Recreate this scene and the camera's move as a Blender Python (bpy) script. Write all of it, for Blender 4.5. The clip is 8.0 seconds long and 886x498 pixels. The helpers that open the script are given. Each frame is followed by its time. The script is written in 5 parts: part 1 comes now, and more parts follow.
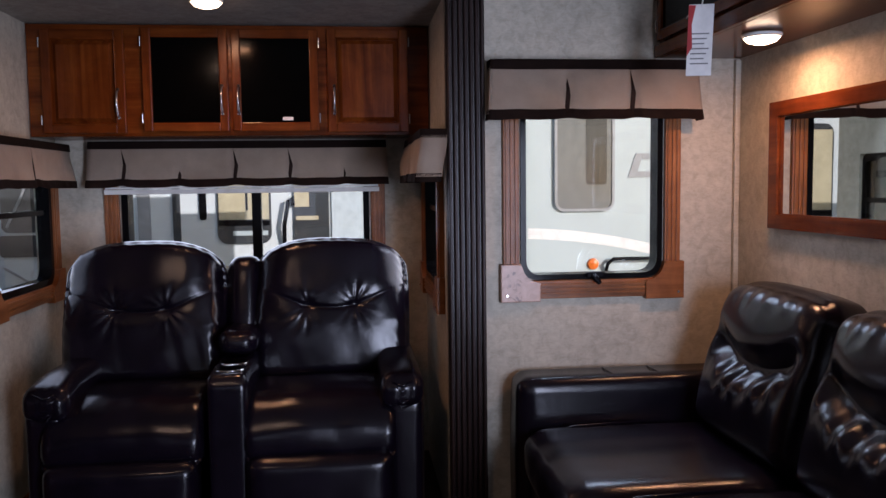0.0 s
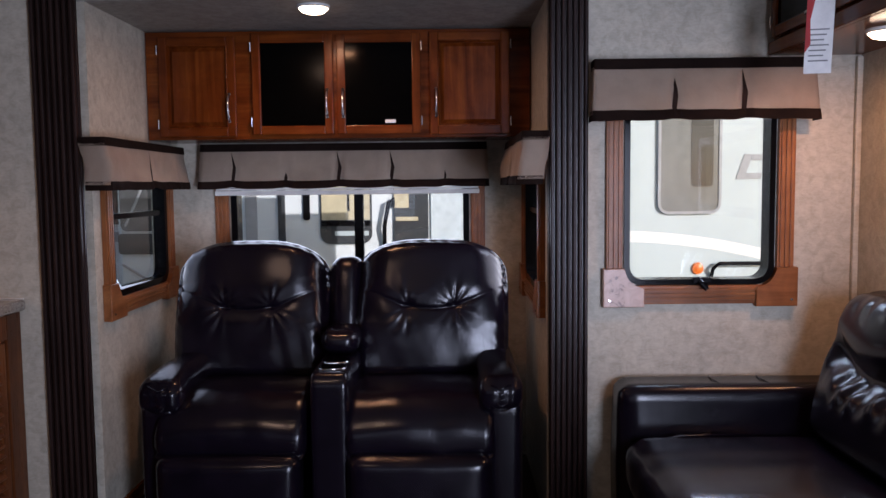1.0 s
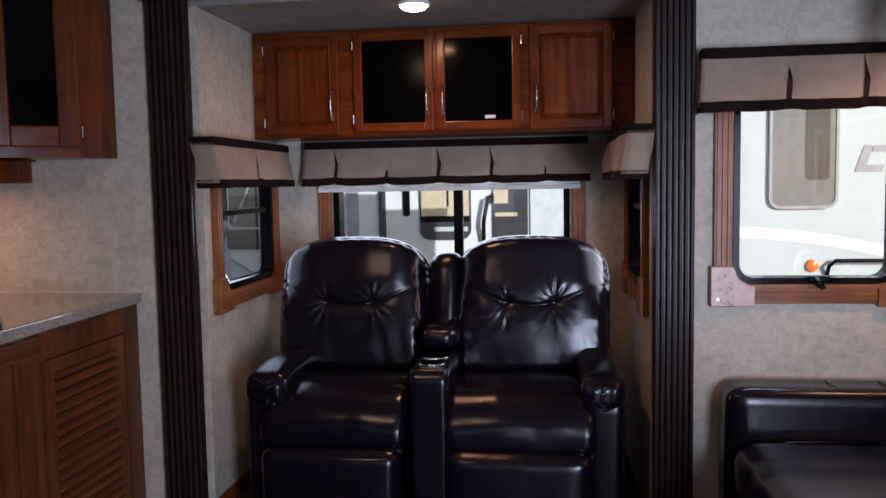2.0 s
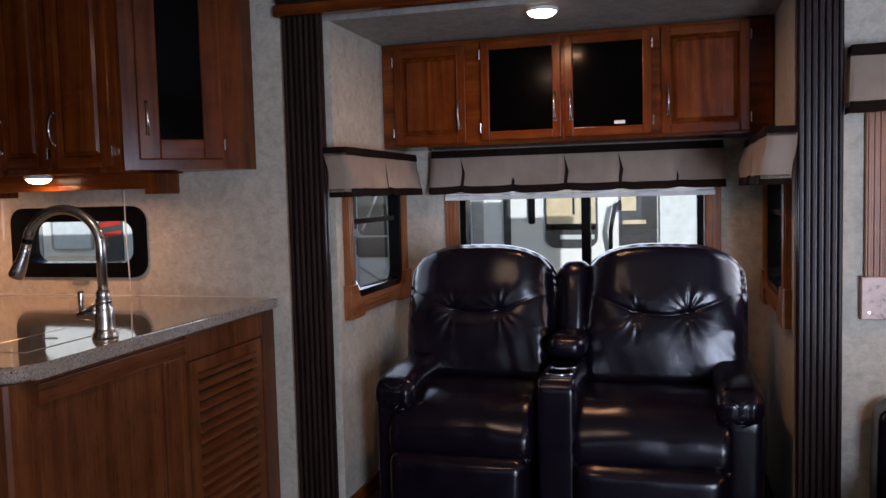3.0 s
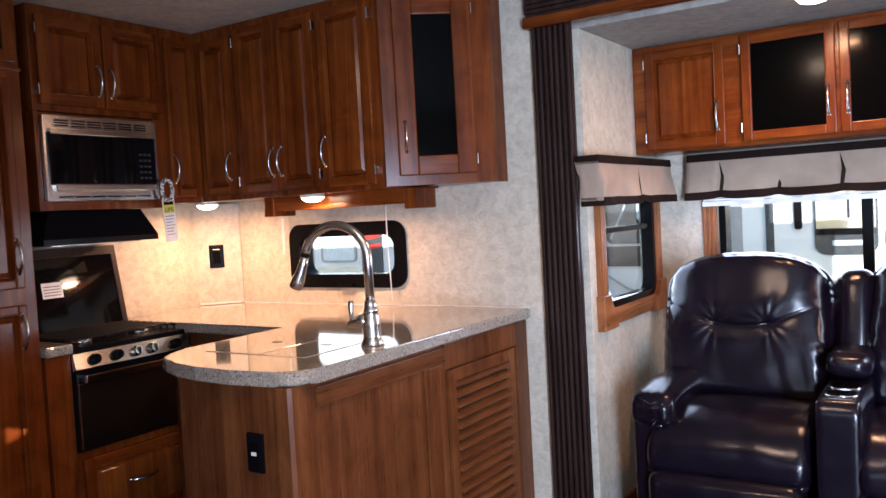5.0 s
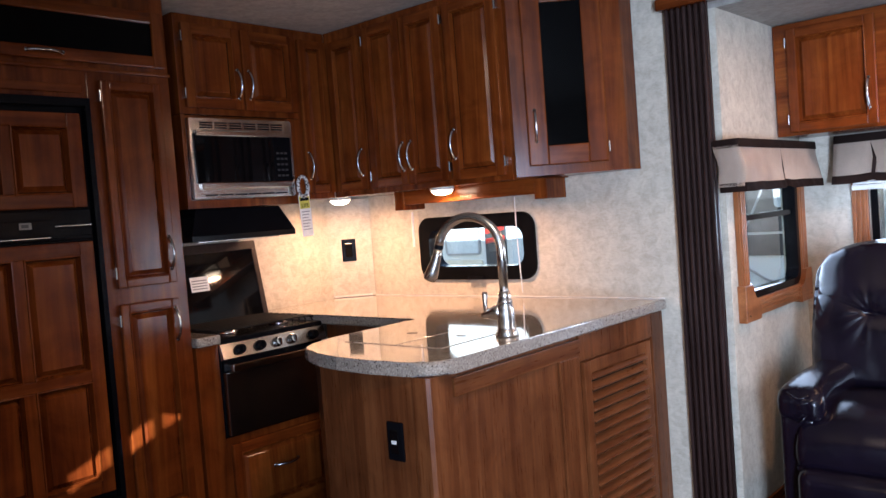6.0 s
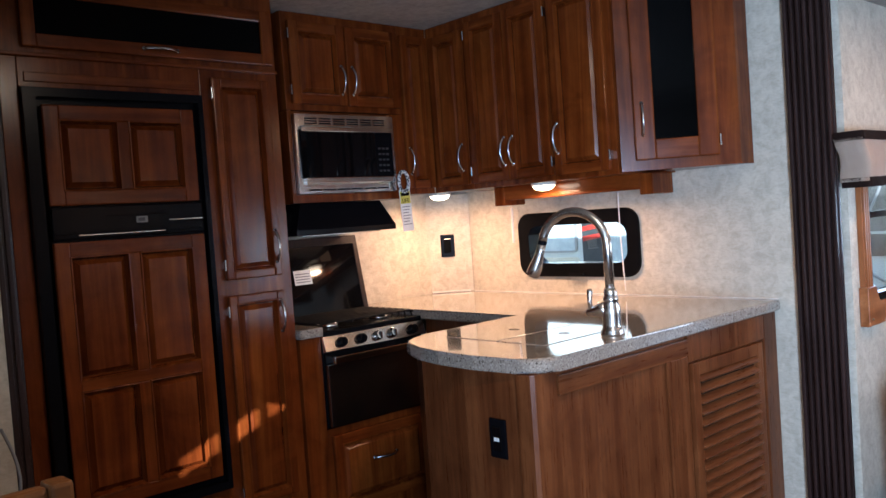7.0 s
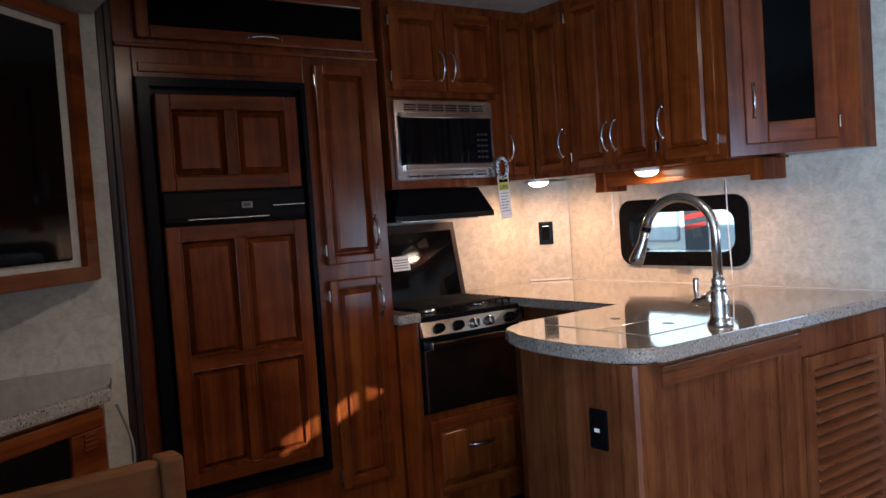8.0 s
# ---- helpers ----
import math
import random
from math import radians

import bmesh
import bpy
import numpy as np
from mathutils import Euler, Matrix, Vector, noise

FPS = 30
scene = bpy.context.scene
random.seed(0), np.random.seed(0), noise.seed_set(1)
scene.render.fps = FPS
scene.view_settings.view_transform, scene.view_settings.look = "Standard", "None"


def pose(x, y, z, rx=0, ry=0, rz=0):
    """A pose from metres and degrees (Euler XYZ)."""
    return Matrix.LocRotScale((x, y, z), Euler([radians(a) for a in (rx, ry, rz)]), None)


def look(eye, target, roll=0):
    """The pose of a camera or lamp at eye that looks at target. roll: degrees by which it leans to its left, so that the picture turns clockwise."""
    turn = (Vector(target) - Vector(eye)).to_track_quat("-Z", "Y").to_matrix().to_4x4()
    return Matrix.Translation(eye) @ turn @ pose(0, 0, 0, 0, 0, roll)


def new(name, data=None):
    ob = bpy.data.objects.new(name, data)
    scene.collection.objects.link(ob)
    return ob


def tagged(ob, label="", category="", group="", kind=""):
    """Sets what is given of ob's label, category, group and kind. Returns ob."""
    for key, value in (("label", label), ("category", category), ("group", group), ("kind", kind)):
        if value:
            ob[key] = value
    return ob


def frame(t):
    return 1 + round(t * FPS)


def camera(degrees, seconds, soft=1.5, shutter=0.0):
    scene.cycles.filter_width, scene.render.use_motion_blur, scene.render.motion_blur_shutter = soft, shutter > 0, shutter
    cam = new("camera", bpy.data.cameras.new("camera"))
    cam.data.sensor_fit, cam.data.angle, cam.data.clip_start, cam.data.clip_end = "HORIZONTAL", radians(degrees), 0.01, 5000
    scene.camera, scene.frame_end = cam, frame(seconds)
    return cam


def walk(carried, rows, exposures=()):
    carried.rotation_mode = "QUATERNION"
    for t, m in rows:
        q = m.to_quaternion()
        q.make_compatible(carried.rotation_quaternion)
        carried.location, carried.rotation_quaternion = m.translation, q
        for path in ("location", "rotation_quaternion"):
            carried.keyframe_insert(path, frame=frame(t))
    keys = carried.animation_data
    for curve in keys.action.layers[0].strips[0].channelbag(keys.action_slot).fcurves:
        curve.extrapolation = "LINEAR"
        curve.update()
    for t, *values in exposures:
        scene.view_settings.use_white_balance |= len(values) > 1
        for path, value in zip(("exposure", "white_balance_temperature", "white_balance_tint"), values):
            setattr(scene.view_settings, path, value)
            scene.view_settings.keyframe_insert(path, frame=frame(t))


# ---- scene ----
cam = camera(57.0, 8.0)
PATH = [
    (0, pose(0.000, 0.000, 1.297, 85.460, 0.718, -6.325)),
    (0.5, pose(-0.004, 0.010, 1.302, 85.494, 0.481, -2.661)),
    (1, pose(-0.013, 0.012, 1.303, 85.584, 0.600, 0.479)),
    (1.5, pose(-0.015, 0.023, 1.306, 85.388, 0.780, 3.674)),
    (3, pose(-0.036, 0.036, 1.303, 86.119, 1.495, 15.977)),
    (3.5, pose(-0.050, 0.041, 1.307, 86.827, 1.726, 20.159)),
    (4, pose(-0.056, 0.044, 1.306, 87.179, 2.170, 23.439)),
    (4.5, pose(-0.068, 0.049, 1.308, 87.299, 2.313, 28.233)),
    (5, pose(-0.078, 0.054, 1.306, 87.456, 3.148, 32.929)),
    (6.5, pose(-0.141, 0.029, 1.299, 87.587, 4.338, 44.791)),
    (7, pose(-0.161, 0.031, 1.295, 87.815, 4.026, 47.794)),
    (7.5, pose(-0.175, 0.033, 1.291, 87.934, 3.826, 50.933)),
    (8, pose(-0.188, 0.038, 1.287, 87.480, 3.870, 54.508)),
]
walk(cam, PATH, [(0.0, -0.03, 6480, 31), (1.5, 0.24, 6500, 31), (3.0, 0.27, 6500, 26), (3.5, 0.45, 6450, 24), (4.0, 0.98, 6450, 24), (4.5, 1.55, 6300, 24), (5.0, 1.82, 6200, 23), (6.5, 1.78, 5700, 17), (7.0, 1.70, 5550, 14), (8.0, 1.44, 5350, 12)])

# ---- world and light ----
world = bpy.data.worlds.new("sky")
scene.world = world
world.use_nodes = True
wn = world.node_tree.nodes
sky = wn.new("ShaderNodeTexSky")
sky.sky_type, sky.sun_disc = "NISHITA", False
SUN_ELEV, SUN_AZ = radians(15.5), radians(143.7)   # clockwise from +y
sky.sun_elevation, sky.sun_rotation = SUN_ELEV, SUN_AZ
world.node_tree.links.new(sky.outputs[0], wn["Background"].inputs[0])
wn["Background"].inputs[1].default_value = 0.15
sun = new("sun", bpy.data.lights.new("sun", "SUN"))
sun.data.energy, sun.data.angle, sun.data.color = 5.0, radians(0.3), (1.0, 0.95, 0.88)
to_sun = Vector((math.sin(SUN_AZ) * math.cos(SUN_ELEV), math.cos(SUN_AZ) * math.cos(SUN_ELEV), math.sin(SUN_ELEV)))
sun.matrix_world = look(to_sun * 20, (0, 0, 0))


def area_lamp(name, at, target, sx, sy, watts, colour):
    lamp = new(name, bpy.data.lights.new(name, "AREA"))
    lamp.data.shape, lamp.data.size, lamp.data.size_y = "RECTANGLE", sx, sy
    lamp.data.energy, lamp.data.color = watts, colour
    lamp.matrix_world = look(at, target)
    return lamp


S_X0, S_X1 = -1.335, 0.345      # inner faces of the slide-out's end walls
DAY = (0.65, 0.82, 1.0)
# unseen lamp added behind the camera, for daylight from the right
rear_fill = area_lamp("added_daylight", (1.12, -0.72, 1.00), (-0.20, 3.2, 0.95), 0.60, 1.4, 25.0, DAY)
rear_fill.data.spread = radians(95)   # narrowed to keep its light off the refrigerator and television corner
# daylight of the window in the opposite side wall
area_lamp("added_daylight", (-0.78, -1.06, 1.26), (-0.78, 3.0, 1.15), 0.76, 0.66, 1.4, DAY)
# open sky above the trailer outside the large side window
area_lamp("added_daylight", (0.92, 3.42, 1.86), (1.05, 2.2, 0.75), 0.75, 0.42, 15.0, DAY)
# daylight of the slide-out's own end windows
end_light = area_lamp("added_daylight", (S_X1 - 0.03, 3.46, 1.10), (-1.4, 3.2, 0.85), 0.50, 0.40, 1.5, (0.80, 0.91, 1.0))
end_light.data.spread = radians(105)   # under the valance
area_lamp("added_daylight", (S_X0 + 0.03, 3.46, 1.10), (0.4, 3.2, 0.8), 0.50, 0.40, 1.0, DAY)

# daylight of the slide-out's wide back window
back_light = area_lamp("added_daylight", (-0.49, 3.80, 1.13), (-0.2, 1.2, 0.45), 1.05, 0.26, 1.5, DAY)
back_light.data.spread = radians(125)

# ---- materials ----


def material(name):
    m = bpy.data.materials.new(name)
    m.use_nodes = True
    t = m.node_tree
    return m, t, t.nodes["Principled BSDF"]


def coords(t, scale=(1, 1, 1), rot=(0, 0, 0)):
    c = t.nodes.new("ShaderNodeTexCoord")
    mp = t.nodes.new("ShaderNodeMapping")
    mp.inputs["Scale"].default_value, mp.inputs["Rotation"].default_value = scale, rot
    t.links.new(c.outputs["Object"], mp.inputs[0])
    return mp.outputs[0]


def noise_tex(t, vec, scale, detail=4.0, rough=0.55, distort=0.0):
    n = t.nodes.new("ShaderNodeTexNoise")
    n.inputs["Scale"].default_value, n.inputs["Detail"].default_value = scale, detail
    n.inputs["Roughness"].default_value, n.inputs["Distortion"].default_value = rough, distort
    if vec is not None:
        t.links.new(vec, n.inputs["Vector"])
    return n.outputs["Fac"]


def ramp(t, fac, stops):
    r = t.nodes.new("ShaderNodeValToRGB")
    el = r.color_ramp.elements
    while len(el) < len(stops):
        el.new(0.5)
    for e, (p, c) in zip(el, stops):
        e.position, e.color = p, (*c, 1)
    t.links.new(fac, r.inputs[0])
    return r.outputs[0]


def mix(t, a, b, fac, mode="MIX"):
    m = t.nodes.new("ShaderNodeMix")
    m.data_type, m.blend_type = "RGBA", mode
    for sock, v in ((m.inputs[0], fac), (m.inputs[6], a), (m.inputs[7], b)):
        if hasattr(v, "links"):
            t.links.new(v, sock)
        else:
            sock.default_value = v if isinstance(v, float) else (*v, 1)
    return m.outputs[2]


def bump(t, bsdf, height, strength, dist=0.002):
    b = t.nodes.new("ShaderNodeBump")
    b.inputs["Strength"].default_value, b.inputs["Distance"].default_value = strength, dist
    t.links.new(height, b.inputs["Height"])
    t.links.new(b.outputs[0], bsdf.inputs["Normal"])


def rough_from(t, bsdf, fac, lo, hi):
    m = t.nodes.new("ShaderNodeMapRange")
    m.inputs["To Min"].default_value, m.inputs["To Max"].default_value = lo, hi
    t.links.new(fac, m.inputs[0])
    t.links.new(m.outputs[0], bsdf.inputs["Roughness"])


def island_random(t):
    o = t.nodes.new("ShaderNodeObjectInfo")
    return o.outputs["Random"]


def wood(name, dark, mid, light, grain="z", rough=0.20, scale=1.0, coat=0.0, spec=0.20):
    m, t, b = material(name)
    k = {"z": (14, 14, 0.9), "x": (0.9, 14, 14), "y": (14, 0.9, 14)}[grain]
    v = coords(t, tuple(s * scale for s in k))
    shift = t.nodes.new("ShaderNodeVectorMath")
    shift.operation = "ADD"
    t.links.new(v, shift.inputs[0])
    mul = t.nodes.new("ShaderNodeMath")
    mul.operation = "MULTIPLY"
    mul.inputs[1].default_value = 37.0
    t.links.new(island_random(t), mul.inputs[0])
    t.links.new(mul.outputs[0], shift.inputs[1])
    v = shift.outputs[0]
    broad = noise_tex(t, v, 0.8, 3.0, 0.55, 1.6)
    fine = noise_tex(t, v, 7.0, 5.0, 0.65, 0.3)
    c = ramp(t, broad, [(0.28, dark), (0.5, mid), (0.74, light)])
    c2 = ramp(t, fine, [(0.35, (0.62, 0.56, 0.52)), (0.62, (1, 1, 1))])
    blot = noise_tex(t, coords(t, (3.0, 3.0, 3.0)), 2.2, 4.0, 0.6, 0.8)
    c3 = ramp(t, blot, [(0.3, (0.66, 0.60, 0.55)), (0.7, (1.22, 1.20, 1.12))])
    col = mix(t, mix(t, c, c2, 0.44, "MULTIPLY"), c3, 0.8, "MULTIPLY")
    t.links.new(col, b.inputs["Base Color"])
    rough_from(t, b, fine, rough - 0.06, rough + 0.08)
    b.inputs["Specular IOR Level"].default_value = spec
    b.inputs["Coat Weight"].default_value, b.inputs["Coat Roughness"].default_value = coat, 0.10
    bump(t, b, fine, 0.12, 0.001)
    return m


CHERRY = dict(dark=(0.080, 0.0165, 0.0034), mid=(0.138, 0.0310, 0.0058), light=(0.210, 0.058, 0.0108))
M_WOOD = wood("cherry_wood", **CHERRY)
M_WOOD_X = wood("cherry_wood_x", grain="x", **CHERRY)
M_WOOD_Y = wood("cherry_wood_y", grain="y", **CHERRY)
M_LAM = wood("cherry_laminate", (0.088, 0.026, 0.0090), (0.128, 0.042, 0.0145), (0.175, 0.064, 0.0230), rough=0.28, scale=1.25, coat=0.0, spec=0.18)
M_LAM_Y = wood("cherry_laminate_y", (0.088, 0.026, 0.0090), (0.128, 0.042, 0.0145), (0.175, 0.064, 0.0230), grain="y", rough=0.28, scale=1.25, coat=0.0, spec=0.18)
M_OAK = wood("chair_wood", (0.12, 0.046, 0.015), (0.17, 0.069, 0.023), (0.23, 0.100, 0.037), grain="x", rough=0.28)
# cherry wood coloured lighter, for the daylight that the window casings catch
M_CASE = wood("daylit_casing_wood", (0.20, 0.068, 0.022), (0.27, 0.098, 0.034), (0.35, 0.140, 0.054), rough=0.30)
M_CASE_X = wood("daylit_casing_wood_x", (0.20, 0.068, 0.022), (0.27, 0.098, 0.034), (0.35, 0.140, 0.054), grain="x", rough=0.30)


# wood of one corner block, a blotchy pinkish reflection put into its colour
def glare_block():
    m, t, b = material("reflection_block")
    n = noise_tex(t, coords(t, (26, 26, 26)), 1.0, 3.0, 0.55, 0.8)
    t.links.new(ramp(t, n, [(0.33, (0.12, 0.055, 0.035)), (0.42, (0.40, 0.25, 0.19)), (0.7, (0.50, 0.33, 0.26))]), b.inputs["Base Color"])
    b.inputs["Roughness"].default_value = 0.35
    return m


M_PALE = glare_block()


def wallpaper(name, lo, hi):
    m, t, b = material(name)
    v = coords(t)
    a = noise_tex(t, v, 26.0, 5.0, 0.6, 0.6)
    g = noise_tex(t, v, 5.0, 3.0)
    s = noise_tex(t, coords(t, (60, 60, 190)), 1.0, 2.0)
    c = ramp(t, a, [(0.33, lo), (0.62, hi)])
    c = mix(t, c, ramp(t, g, [(0.3, (0.86, 0.85, 0.83)), (0.7, (1.06, 1.04, 1.0))]), 0.8, "MULTIPLY")
    c = mix(t, c, ramp(t, s, [(0.35, (0.86, 0.84, 0.80)), (0.6, (1, 1, 1))]), 0.55, "MULTIPLY")
    t.links.new(c, b.inputs["Base Color"])
    b.inputs["Roughness"].default_value = 0.62
    bump(t, b, a, 0.25, 0.001)
    return m


M_WALL = wallpaper("beige_wallpaper", (0.415, 0.378, 0.312), (0.540, 0.503, 0.425))
# the ceiling vinyl again, coloured darker for the shade inside the slide-out
M_CEIL_SHADED = wallpaper("shaded_ceiling_vinyl", (0.235, 0.218, 0.198), (0.33, 0.312, 0.285))
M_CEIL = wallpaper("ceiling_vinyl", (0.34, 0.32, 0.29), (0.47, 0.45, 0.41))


def plain(name, colour, rough, metal=0.0, vary=0.12, scale=18.0, bumps=0.0, coat=0.0):
    m, t, b = material(name)
    n = noise_tex(t, coords(t), scale, 4.0)
    lo = tuple(max(0, c * (1 - vary)) for c in colour)
    hi = tuple(min(1, c * (1 + vary)) for c in colour)
    t.links.new(ramp(t, n, [(0.3, lo), (0.7, hi)]), b.inputs["Base Color"])
    rough_from(t, b, noise_tex(t, coords(t), scale * 2.3, 3.0), max(0.02, rough * 0.8), rough * 1.2)
    b.inputs["Metallic"].default_value = metal
    if max(colour) < 0.02:
        b.inputs["Specular IOR Level"].default_value = 0.07 if rough > 0.1 else 0.30
    b.inputs["Coat Weight"].default_value = coat
    if bumps:
        bump(t, b, noise_tex(t, coords(t), scale * 9, 3.0), bumps, 0.001)
    return m


def leather():
    m, t, b = material("dark_leather")
    v = coords(t)
    vor = t.nodes.new("ShaderNodeTexVoronoi")
    vor.inputs["Scale"].default_value = 270.0
    t.links.new(v, vor.inputs["Vector"])
    n = noise_tex(t, v, 9.0, 4.0, 0.6)
    fold = noise_tex(t, v, 30.0, 4.0, 0.6, 1.2)
    t.links.new(ramp(t, n, [(0.3, (0.0026, 0.0017, 0.0042)), (0.7, (0.0054, 0.0033, 0.0078))]), b.inputs["Base Color"])
    rough_from(t, b, n, 0.20, 0.27)
    b.inputs["Specular IOR Level"].default_value = 0.38
    mx = t.nodes.new("ShaderNodeMath")
    mx.operation = "MULTIPLY_ADD"
    mx.inputs[1].default_value = 0.10
    t.links.new(vor.outputs["Distance"], mx.inputs[0])
    t.links.new(fold, mx.inputs[2])
    bump(t, b, mx.outputs[0], 0.16, 0.004)
    return m


def granite():
    m, t, b = material("speckled_countertop")
    v = coords(t)
    a = t.nodes.new("ShaderNodeTexVoronoi")
    a.inputs["Scale"].default_value = 270.0
    t.links.new(v, a.inputs["Vector"])
    sep = t.nodes.new("ShaderNodeSeparateColor")
    t.links.new(a.outputs["Color"], sep.inputs[0])
    c = ramp(t, sep.outputs[0], [(0.035, (0.070, 0.056, 0.047)), (0.09, (0.26, 0.222, 0.185)), (0.55, (0.305, 0.265, 0.225)), (0.80, (0.34, 0.300, 0.255)), (0.98, (0.44, 0.40, 0.35))])
    c = mix(t, c, ramp(t, noise_tex(t, v, 12.0), [(0.3, (0.85, 0.84, 0.82)), (0.7, (1.05, 1.04, 1.02))]), 0.8, "MULTIPLY")
    t.links.new(c, b.inputs["Base Color"])
    rough_from(t, b, noise_tex(t, v, 7.0), 0.05, 0.10)
    b.inputs["Coat Weight"].default_value, b.inputs["Coat Roughness"].default_value = 0.55, 0.03
    return m


def brushed(name, colour, rough, grain, low=0.85):
    m, t, b = material(name)
    n = noise_tex(t, coords(t, grain), 1.0, 3.0)
    t.links.new(ramp(t, n, [(0.3, tuple(c * low for c in colour)), (0.7, colour)]), b.inputs["Base Color"])
    b.inputs["Metallic"].default_value = 1.0
    rough_from(t, b, n, rough * 0.8, rough * 1.25)
    bump(t, b, n, 0.05 if low < 0.9 else 0.015, 0.0005)
    return m


def fluted_dark():
    m, t, b = material("dark_walnut_trim")
    n = noise_tex(t, coords(t, (60, 60, 3)), 1.0, 4.0)
    t.links.new(ramp(t, n, [(0.3, (0.014, 0.0070, 0.0058)), (0.7, (0.032, 0.0165, 0.0140))]), b.inputs["Base Color"])
    rough_from(t, b, n, 0.28, 0.40)
    b.inputs["Specular IOR Level"].default_value = 0.30
    return m


def fabric(name, lo, hi):
    m, t, b = material(name)
    v = coords(t)
    n = noise_tex(t, v, 7.0, 4.0)
    w = noise_tex(t, coords(t, (900, 900, 900)), 1.0, 1.0)
    c = mix(t, ramp(t, n, [(0.3, lo), (0.7, hi)]), ramp(t, w, [(0.3, (0.82, 0.82, 0.82)), (0.7, (1.05, 1.05, 1.05))]), 0.6, "MULTIPLY")
    t.links.new(c, b.inputs["Base Color"])
    b.inputs["Roughness"].default_value = 0.85
    b.inputs["Sheen Weight"].default_value = 0.15 if hi[0] > 0.2 else 0.0
    b.inputs["Specular IOR Level"].default_value = 0.2
    bump(t, b, w, 0.25, 0.001)
    return m


def glassy(name, tint, alpha_rough=0.0):
    m, t, b = material(name)
    b.inputs["Base Color"].default_value = (*tint, 1)
    b.inputs["Transmission Weight"].default_value = 1.0
    b.inputs["Roughness"].default_value, b.inputs["IOR"].default_value = alpha_rough, 1.45
    n = noise_tex(t, coords(t), 40.0)
    bump(t, b, n, 0.01, 0.0005)
    return m


def speckled_card():
    m, t, b = material("speckled_card")
    n = noise_tex(t, coords(t, (130, 130, 130)), 1.0, 2.0)
    t.links.new(ramp(t, n, [(0.46, (0.05, 0.045, 0.045)), (0.52, (0.72, 0.70, 0.68))]), b.inputs["Base Color"])
    b.inputs["Roughness"].default_value = 0.5
    return m


def glow(name, colour, strength):
    m, t, b = material(name)
    b.inputs["Base Color"].default_value = (0.8, 0.78, 0.72, 1)
    b.inputs["Emission Color"].default_value = (*colour, 1)
    b.inputs["Emission Strength"].default_value = strength
    return m


M_LEATHER = leather()
M_STONE = granite()
M_NICKEL = brushed("brushed_nickel", (0.64, 0.61, 0.57), 0.24, (160, 160, 60), 0.95)
M_STEEL = brushed("stainless_steel", (0.62, 0.59, 0.55), 0.16, (8, 8, 500))
M_OVEN = brushed("oven_steel", (0.36, 0.335, 0.31), 0.22, (8, 500, 500))
M_CHROME = brushed("chrome", (0.75, 0.75, 0.74), 0.08, (50, 50, 50))
M_BLACK = plain("black_plastic", (0.004, 0.004, 0.0052), 0.24)
M_IRON = plain("black_cast_iron", (0.012, 0.012, 0.012), 0.55, bumps=0.3)
M_BGLASS = plain("black_glass", (0.003, 0.003, 0.0035), 0.05)
M_SMOKED = plain("smoked_glass", (0.0015, 0.0014, 0.0014), 0.12)
M_DARKIN = plain("interior_shade", (0.012, 0.009, 0.007), 0.8)
M_DARK = fluted_dark()
M_FAB = fabric("beige_fabric", (0.46, 0.355, 0.275), (0.58, 0.465, 0.370))
M_FABD = fabric("brown_fabric", (0.016, 0.0075, 0.0055), (0.028, 0.014, 0.0105))
M_GLASS = glassy("window_glass", (0.70, 0.79, 0.78))
M_MIRROR = brushed("mirror_silver", (0.86, 0.87, 0.86), 0.012, (3, 3, 3))
M_ALU = plain("black_window_frame", (0.004, 0.004, 0.0045), 0.15)
M_WHITE = plain("white_plastic", (0.72, 0.71, 0.68), 0.45)
M_SHADE = plain("white_blind_rail", (0.62, 0.60, 0.56), 0.5)
M_LENS = glow("lamp_lens", (1.0, 0.78, 0.50), 9.0)
M_PAPER = plain("white_card", (0.78, 0.77, 0.75), 0.6)
M_RED = plain("red_card", (0.45, 0.03, 0.03), 0.55)
M_YELLOW = plain("yellow_card", (0.55, 0.50, 0.08), 0.55)
M_SPECK = speckled_card()
M_KEY = plain("dim_grey_key", (0.035, 0.035, 0.038), 0.4)
M_INK = plain("grey_ink", (0.18, 0.18, 0.18), 0.6)
M_FLOOR = wood("dark_vinyl_plank", (0.030, 0.018, 0.012), (0.055, 0.033, 0.021), (0.085, 0.052, 0.034), grain="y", rough=0.45, coat=0.0)
# one white skin twice: dimmer for the sunlit trailer, lightened for those in shadow
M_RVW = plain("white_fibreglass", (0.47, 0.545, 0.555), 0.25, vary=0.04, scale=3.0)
M_RVB = plain("lifted_white_fibreglass", (0.64, 0.69, 0.70), 0.25, vary=0.04, scale=3.0)
M_RVG = plain("grey_vinyl_stripe", (0.30, 0.31, 0.32), 0.35)
M_RVD = plain("tinted_window", (0.05, 0.055, 0.06), 0.08)
M_RVDL = plain("pale_tinted_window", (0.16, 0.17, 0.17), 0.15)
M_ORANGE = plain("orange_marker", (0.75, 0.16, 0.02), 0.3)
M_TAN = plain("tan_panel", (0.50, 0.44, 0.29), 0.5)
M_REDP = plain("red_panel", (0.42, 0.03, 0.02), 0.4)
M_GRAVEL = plain("gravel", (0.30, 0.29, 0.27), 0.9, vary=0.4, scale=25.0, bumps=0.6)

